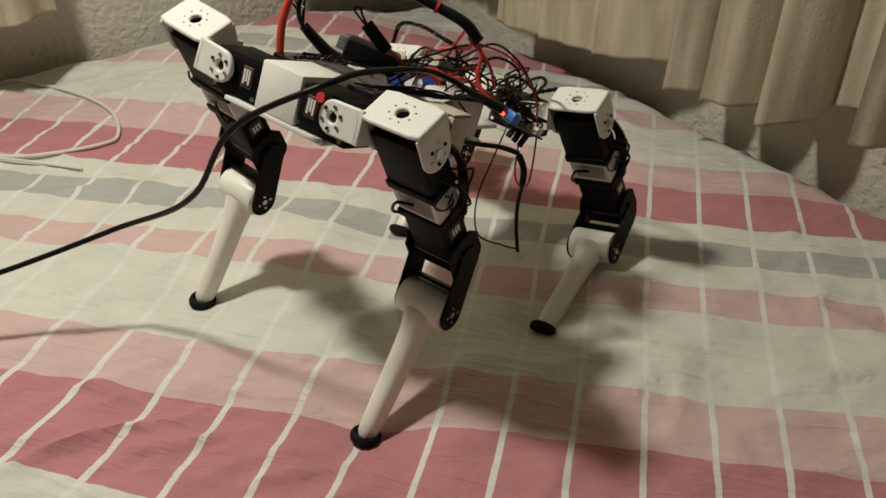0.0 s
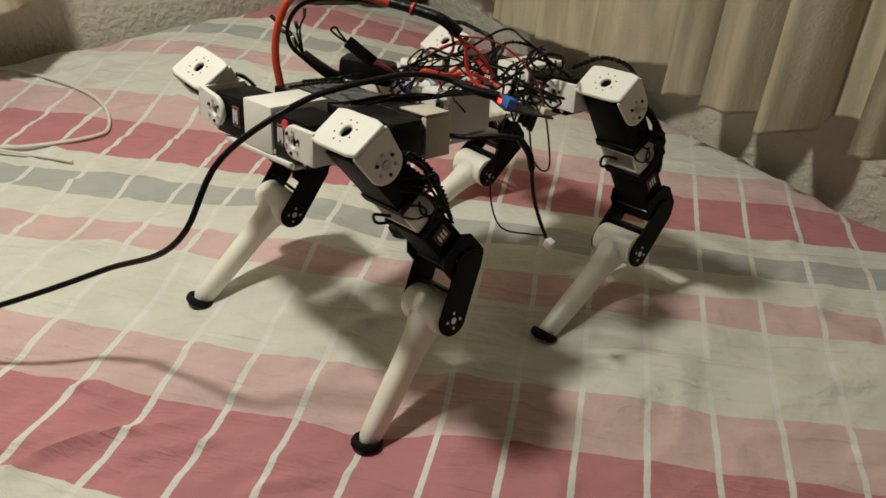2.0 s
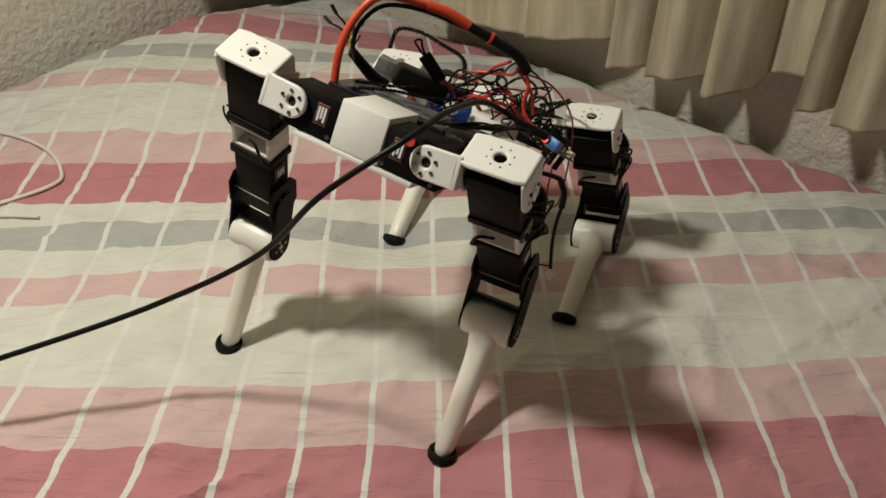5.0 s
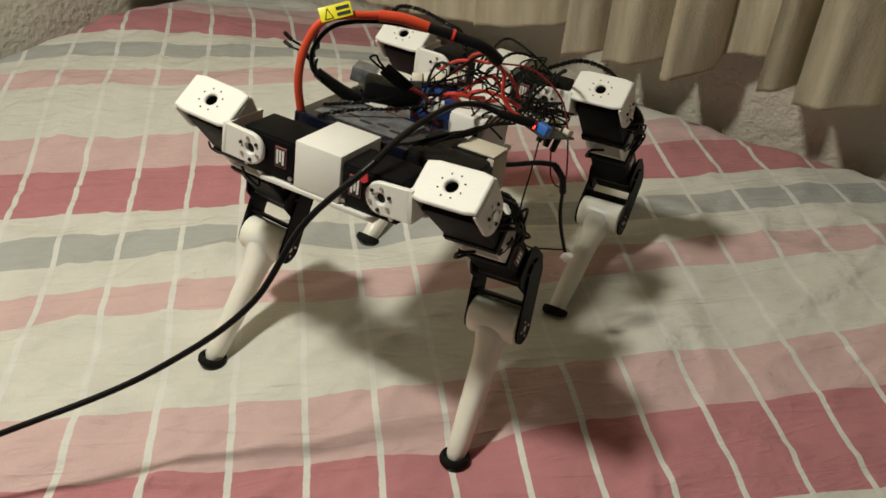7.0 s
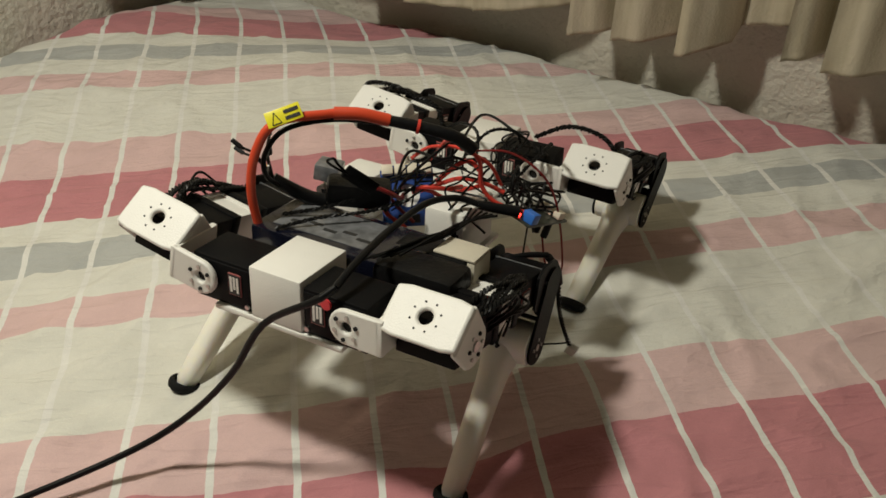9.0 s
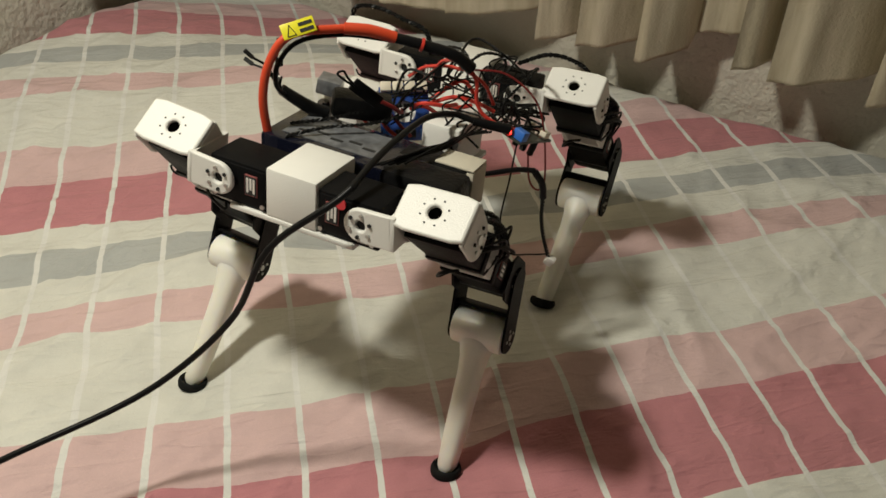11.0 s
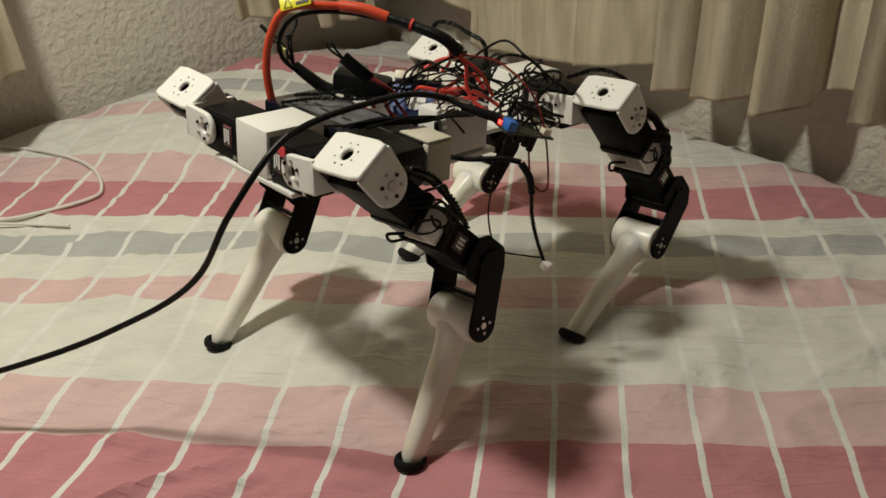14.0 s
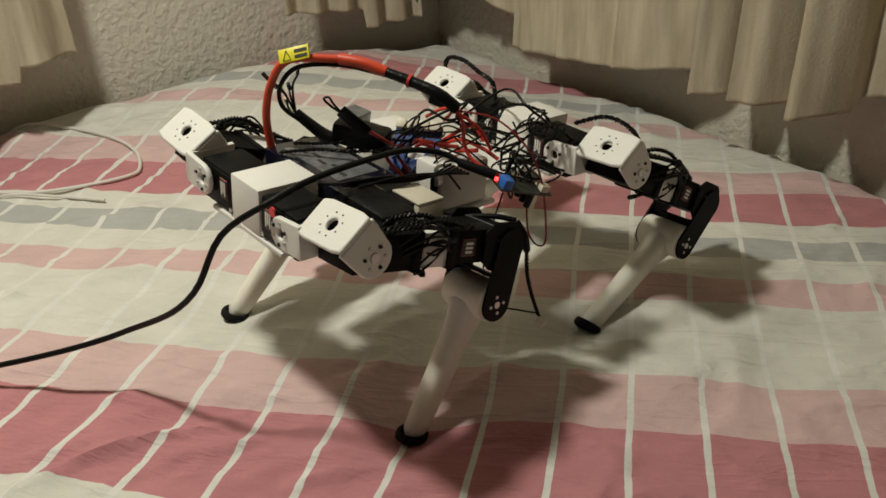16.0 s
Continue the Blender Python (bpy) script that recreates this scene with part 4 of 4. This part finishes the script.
BODY_ROWS = [
    (0.0, -0.0070, 0.1510, 0.2007, -19.61, 5.20, -26.32),
    (0.5, 0.0124, 0.1636, 0.1960, -18.64, 8.77, -26.07),
    (1.0, -0.0015, 0.1691, 0.1926, 0.28, 1.93, -46.87),
    (1.5, -0.0063, 0.1912, 0.1804, 0.07, -4.62, -47.68),
    (2.0, -0.0100, 0.1626, 0.1907, -6.90, -8.20, -37.89),
    (2.5, -0.0046, 0.1880, 0.1849, -16.88, -9.38, -30.21),
    (3.0, -0.0022, 0.1490, 0.2008, -24.22, -5.46, -19.34),
    (3.5, 0.0099, 0.1790, 0.1921, -18.76, -2.12, -29.88),
    (6.0, 0.0071, 0.1283, 0.2130, -24.04, 14.97, -30.20),
    (6.5, 0.0218, 0.1529, 0.2009, -19.68, 11.25, -32.95),
    (7.0, 0.0001, 0.1472, 0.1980, -9.24, 1.90, -39.41),
    (7.5, 0.0004, 0.1334, 0.1620, -9.98, 4.15, -39.44),
    (8.0, -0.0084, 0.1132, 0.1311, -9.17, 5.28, -38.74),
    (8.5, -0.0174, 0.0984, 0.0929, -7.25, 4.05, -38.65),
    (9.0, -0.0216, 0.1041, 0.1233, -7.76, -0.60, -38.42),
    (11.5, -0.0033, 0.1343, 0.2092, -9.19, 2.74, -38.17),
    (12.0, 0.0258, 0.1757, 0.1931, -12.20, 2.59, -38.20),
    (12.5, 0.0362, 0.1920, 0.1852, -12.86, 2.74, -37.59),
    (13.0, 0.0271, 0.1817, 0.1879, -12.28, 1.95, -38.33),
    (13.5, -0.0004, 0.1574, 0.1953, -7.99, 2.29, -38.94),
    (14.0, -0.0126, 0.1459, 0.1963, -7.70, 1.47, -40.03),
    (14.5, -0.0345, 0.0916, 0.2101, -1.67, 2.89, -42.25),
    (15.0, -0.0345, 0.0945, 0.1901, -3.07, 4.05, -38.84),
    (15.5, -0.0301, 0.1054, 0.1688, -3.89, 3.77, -38.62),
    (16.0, -0.0258, 0.1111, 0.1483, -4.66, 3.19, -39.24),
]
# the cord's hanging middle and where it leaves to the side, over the sheet
CORD_ROWS = [
    (0.0, -0.083, 0.017, 0.225, -0.128, 0.031, 0.160, -0.222, 0.060, 0.100, -0.309, 0.024, 0.070),
    (0.5, -0.070, 0.032, 0.217, -0.121, 0.042, 0.156, -0.209, 0.069, 0.097, -0.320, 0.047, 0.067),
    (1.0, -0.090, 0.035, 0.210, -0.120, 0.023, 0.152, -0.196, 0.019, 0.094, -0.286, -0.001, 0.064),
    (1.5, -0.088, 0.032, 0.203, -0.121, 0.017, 0.149, -0.205, 0.023, 0.091, -0.291, 0.003, 0.061),
    (2.0, -0.105, 0.019, 0.195, -0.128, 0.001, 0.145, -0.210, 0.020, 0.088, -0.289, -0.003, 0.058),
    (2.5, -0.098, 0.065, 0.203, -0.130, 0.045, 0.150, -0.217, 0.056, 0.094, -0.309, 0.035, 0.062),
    (3.0, -0.088, 0.063, 0.212, -0.125, 0.055, 0.155, -0.221, 0.064, 0.099, -0.312, 0.041, 0.066),
    (3.5, -0.080, 0.034, 0.220, -0.123, 0.058, 0.160, -0.213, 0.081, 0.105, -0.319, 0.047, 0.070),
    (6.0, -0.065, -0.009, 0.230, -0.117, 0.006, 0.165, -0.207, 0.018, 0.105, -0.333, -0.002, 0.075),
    (6.5, -0.071, -0.007, 0.215, -0.121, 0.020, 0.155, -0.209, 0.027, 0.100, -0.327, 0.009, 0.070),
    (7.0, -0.090, 0.017, 0.200, -0.130, 0.005, 0.145, -0.201, 0.001, 0.095, -0.309, -0.017, 0.065),
    (7.5, -0.096, -0.019, 0.182, -0.128, -0.003, 0.131, -0.192, -0.002, 0.081, -0.295, -0.020, 0.052),
    (8.0, -0.099, -0.006, 0.135, -0.132, -0.006, 0.095, -0.187, 0.009, 0.045, -0.282, -0.002, 0.020),
    (8.5, -0.112, -0.009, 0.100, -0.142, -0.014, 0.070, -0.186, -0.007, 0.030, -0.261, -0.009, 0.010),
    (9.0, -0.111, -0.005, 0.128, -0.135, 0.001, 0.088, -0.183, 0.010, 0.038, -0.279, -0.008, 0.012),
    (11.5, -0.103, 0.001, 0.210, -0.136, 0.005, 0.155, -0.194, 0.001, 0.115, -0.302, -0.024, 0.085),
    (12.0, -0.078, 0.043, 0.208, -0.125, 0.038, 0.157, -0.208, 0.009, 0.125, -0.307, 0.012, 0.088),
    (12.5, -0.071, 0.050, 0.205, -0.119, 0.050, 0.160, -0.189, 0.026, 0.135, -0.305, 0.029, 0.090),
    (13.0, -0.068, 0.036, 0.203, -0.110, 0.054, 0.155, -0.187, 0.005, 0.120, -0.292, 0.003, 0.080),
    (13.5, -0.098, 0.009, 0.200, -0.127, 0.003, 0.150, -0.198, 0.011, 0.105, -0.293, -0.009, 0.070),
    (14.0, -0.094, -0.012, 0.195, -0.128, -0.009, 0.143, -0.206, -0.005, 0.093, -0.300, -0.009, 0.058),
    (14.5, -0.128, -0.016, 0.190, -0.154, -0.028, 0.137, -0.227, -0.023, 0.082, -0.324, -0.041, 0.047),
    (15.0, -0.123, -0.025, 0.185, -0.147, -0.025, 0.130, -0.222, -0.009, 0.070, -0.324, -0.025, 0.035),
    (15.5, -0.113, -0.034, 0.168, -0.140, -0.031, 0.120, -0.213, -0.018, 0.064, -0.320, -0.023, 0.030),
    (16.0, -0.111, -0.024, 0.152, -0.135, -0.030, 0.110, -0.210, -0.012, 0.058, -0.317, -0.022, 0.025),
]


def glide(rows, t):
    """Values at a time, on a smooth curve through the rows."""
    ts = [r[0] for r in rows]
    if t <= ts[0]:
        return rows[0][1:]
    if t >= ts[-1]:
        return rows[-1][1:]
    i = max(k for k in range(len(ts) - 1) if ts[k] <= t)
    h = ts[i + 1] - ts[i]
    s = (t - ts[i]) / h
    out = []
    for c in range(1, len(rows[0])):
        p0, p1 = rows[i][c], rows[i + 1][c]

        def slope(k):
            if k == 0 or k == len(ts) - 1:
                return 0.0
            a = (rows[k][c] - rows[k - 1][c]) / (ts[k] - ts[k - 1])
            b = (rows[k + 1][c] - rows[k][c]) / (ts[k + 1] - ts[k])
            return 0.0 if a * b <= 0 else 2 * a * b / (a + b)

        m0, m1 = slope(i) * h, slope(i + 1) * h
        out.append((2 * s ** 3 - 3 * s * s + 1) * p0 + (s ** 3 - 2 * s * s + s) * m0 + (3 * s * s - 2 * s ** 3) * p1 + (s ** 3 - s * s) * m1)
    return out


def frame_of(x, y, z, at):
    return Matrix(((x.x, y.x, z.x, at.x), (x.y, y.y, z.y, at.y), (x.z, y.z, z.z, at.z), (0, 0, 0, 1)))


def leg_poses(body, foot, sx, sy):
    """The bracket, upper and lower leg in the robot's space, with the foot at its place on the bed."""
    f = body.inverted() @ Vector(foot)
    axis = Vector((sx * HALF, sy * LONG, 0))
    v = f - axis
    o, z = sx * v.x, v.z
    h = math.sqrt(max(o * o + z * z - HIP_OUT ** 2, 1e-6))
    a = math.atan2(z, o) - math.atan2(-h, HIP_OUT)
    out, down, fwd = Vector((sx * math.cos(a), 0, math.sin(a))), Vector((sx * math.sin(a), 0, -math.cos(a))), Vector((0, 1, 0))
    side = out * sx
    bracket = frame_of(side, fwd, -down, axis)
    hip = axis + HIP_OUT * out + HIP_DROP * down + HIP_Y * fwd
    p, q = h - HIP_DROP, v.y - HIP_Y
    dist = min(math.hypot(p, q), THIGH + SHIN - 0.0005)
    th = math.atan2(q, p) + math.acos(max(-1, min(1, (THIGH ** 2 + dist ** 2 - SHIN ** 2) / (2 * THIGH * dist))))
    way = math.cos(th) * down + math.sin(th) * fwd
    knee = hip + THIGH * way
    upper = frame_of(side, side.cross(way), -way, hip)
    shin = (f - knee).normalized()
    side2 = (side - side.dot(shin) * shin).normalized()
    lower = frame_of(side2, side2.cross(shin), -shin, knee)
    return bracket, upper, lower


def even_path(points, per):
    """A smooth way through points that stand at uneven distances."""
    p = [points[0] * 2 - points[1]] + list(points) + [points[-1] * 2 - points[-2]]
    out = []
    for i in range(1, len(p) - 2):
        a, b, c, d = p[i - 1:i + 3]
        k = [max(1e-5, (v - u).length) for u, v in ((a, b), (b, c), (c, d))]
        m0 = ((b - a) / k[0] * k[1] + (c - b) / k[1] * k[0]) / (k[0] + k[1]) * k[1]
        m1 = ((c - b) / k[1] * k[2] + (d - c) / k[2] * k[1]) / (k[1] + k[2]) * k[1]
        for q in range(per):
            t = q / per
            out.append((2 * t ** 3 - 3 * t * t + 1) * b + (t ** 3 - 2 * t * t + t) * m0 + (3 * t * t - 2 * t ** 3) * c + (t ** 3 - t * t) * m1)
    out.append(p[-2])
    return out


def cord_way(body, t):
    x1, y1, z1, x2, y2, z2, x3, y3, z3, x4, y4, z4 = glide(CORD_ROWS, t)
    a = body @ Vector(CORD_ON_BODY[-1])
    d = (body.to_3x3() @ Vector((0.0, -0.95, -0.30))).normalized()
    w3, w4 = Vector((x3, y3, z3)), Vector((x4, y4, z4))
    far = w4 + (w4 - w3).normalized() * 0.35
    far.z = max(0.008, z4 - 0.05)
    path = even_path([a - d * 0.03, a, Vector((x1, y1, z1)), Vector((x2, y2, z2)), w3, w4, far], 20)[20:]
    pts, need, last = [path[0].copy()], PITCH, path[0].copy()
    for p in path[1:]:
        while (p - last).length >= need:
            last = last + (p - last).normalized() * need
            pts.append(last.copy())
            need = PITCH
        need -= (p - last).length
        last = p.copy()
    d = (pts[-1] - pts[-2])
    while len(pts) < PIECES + 1:
        pts.append(pts[-1] + d)
    return pts


# how far the two front feet slide over the sheet while the body sinks and rises
SLIDE = ([(0.0, 0.0, 0.0), (8.0, 0.0, 0.0), (8.5, -0.0123, -0.0150), (9.0, -0.0138, -0.0205), (11.5, -0.0045, -0.0062), (12.0, -0.0015, -0.0028), (13.0, 0.0, 0.0), (16.0, 0.0, 0.0)],
         [(0.0, 0.0, 0.0), (8.0, 0.0, -0.0020), (8.5, -0.0037, -0.0158), (9.0, -0.0058, -0.0166), (11.5, -0.0087, -0.0119), (12.0, -0.0013, 0.0), (13.0, 0.0, 0.0), (16.0, 0.0, 0.0)])


def foot_at(k, t):
    x, y, z = FEET[k]
    if k < 2:
        dx, dy = glide(SLIDE[k], t)
        x, y = x + dx, y + dy
    return x, y, z


def motions():
    times = [round(0.1 * k, 1) for k in range(161)]
    bodies = [(t, pose(*glide(BODY_ROWS, t))) for t in times]
    walk(robot, bodies)
    for i, (s, moving) in enumerate(zip(LEGS, limbs)):
        rows = [(t, leg_poses(m, foot_at(i, t), *s)) for t, m in bodies]
        for k, ob in enumerate(moving):
            walk(ob, [(t, r[k]) for t, r in rows])
    ways = [(t, cord_way(m, t)) for t, m in bodies]
    for k, ob in enumerate(cord_pieces):
        rows = []
        for t, pts in ways:
            y = (pts[k + 1] - pts[k]).normalized()
            x = y.cross(Vector((0, 0, 1))).normalized()
            rows.append((t, frame_of(x, y, x.cross(y), (pts[k] + pts[k + 1]) / 2)))
        walk(ob, rows)


motions()
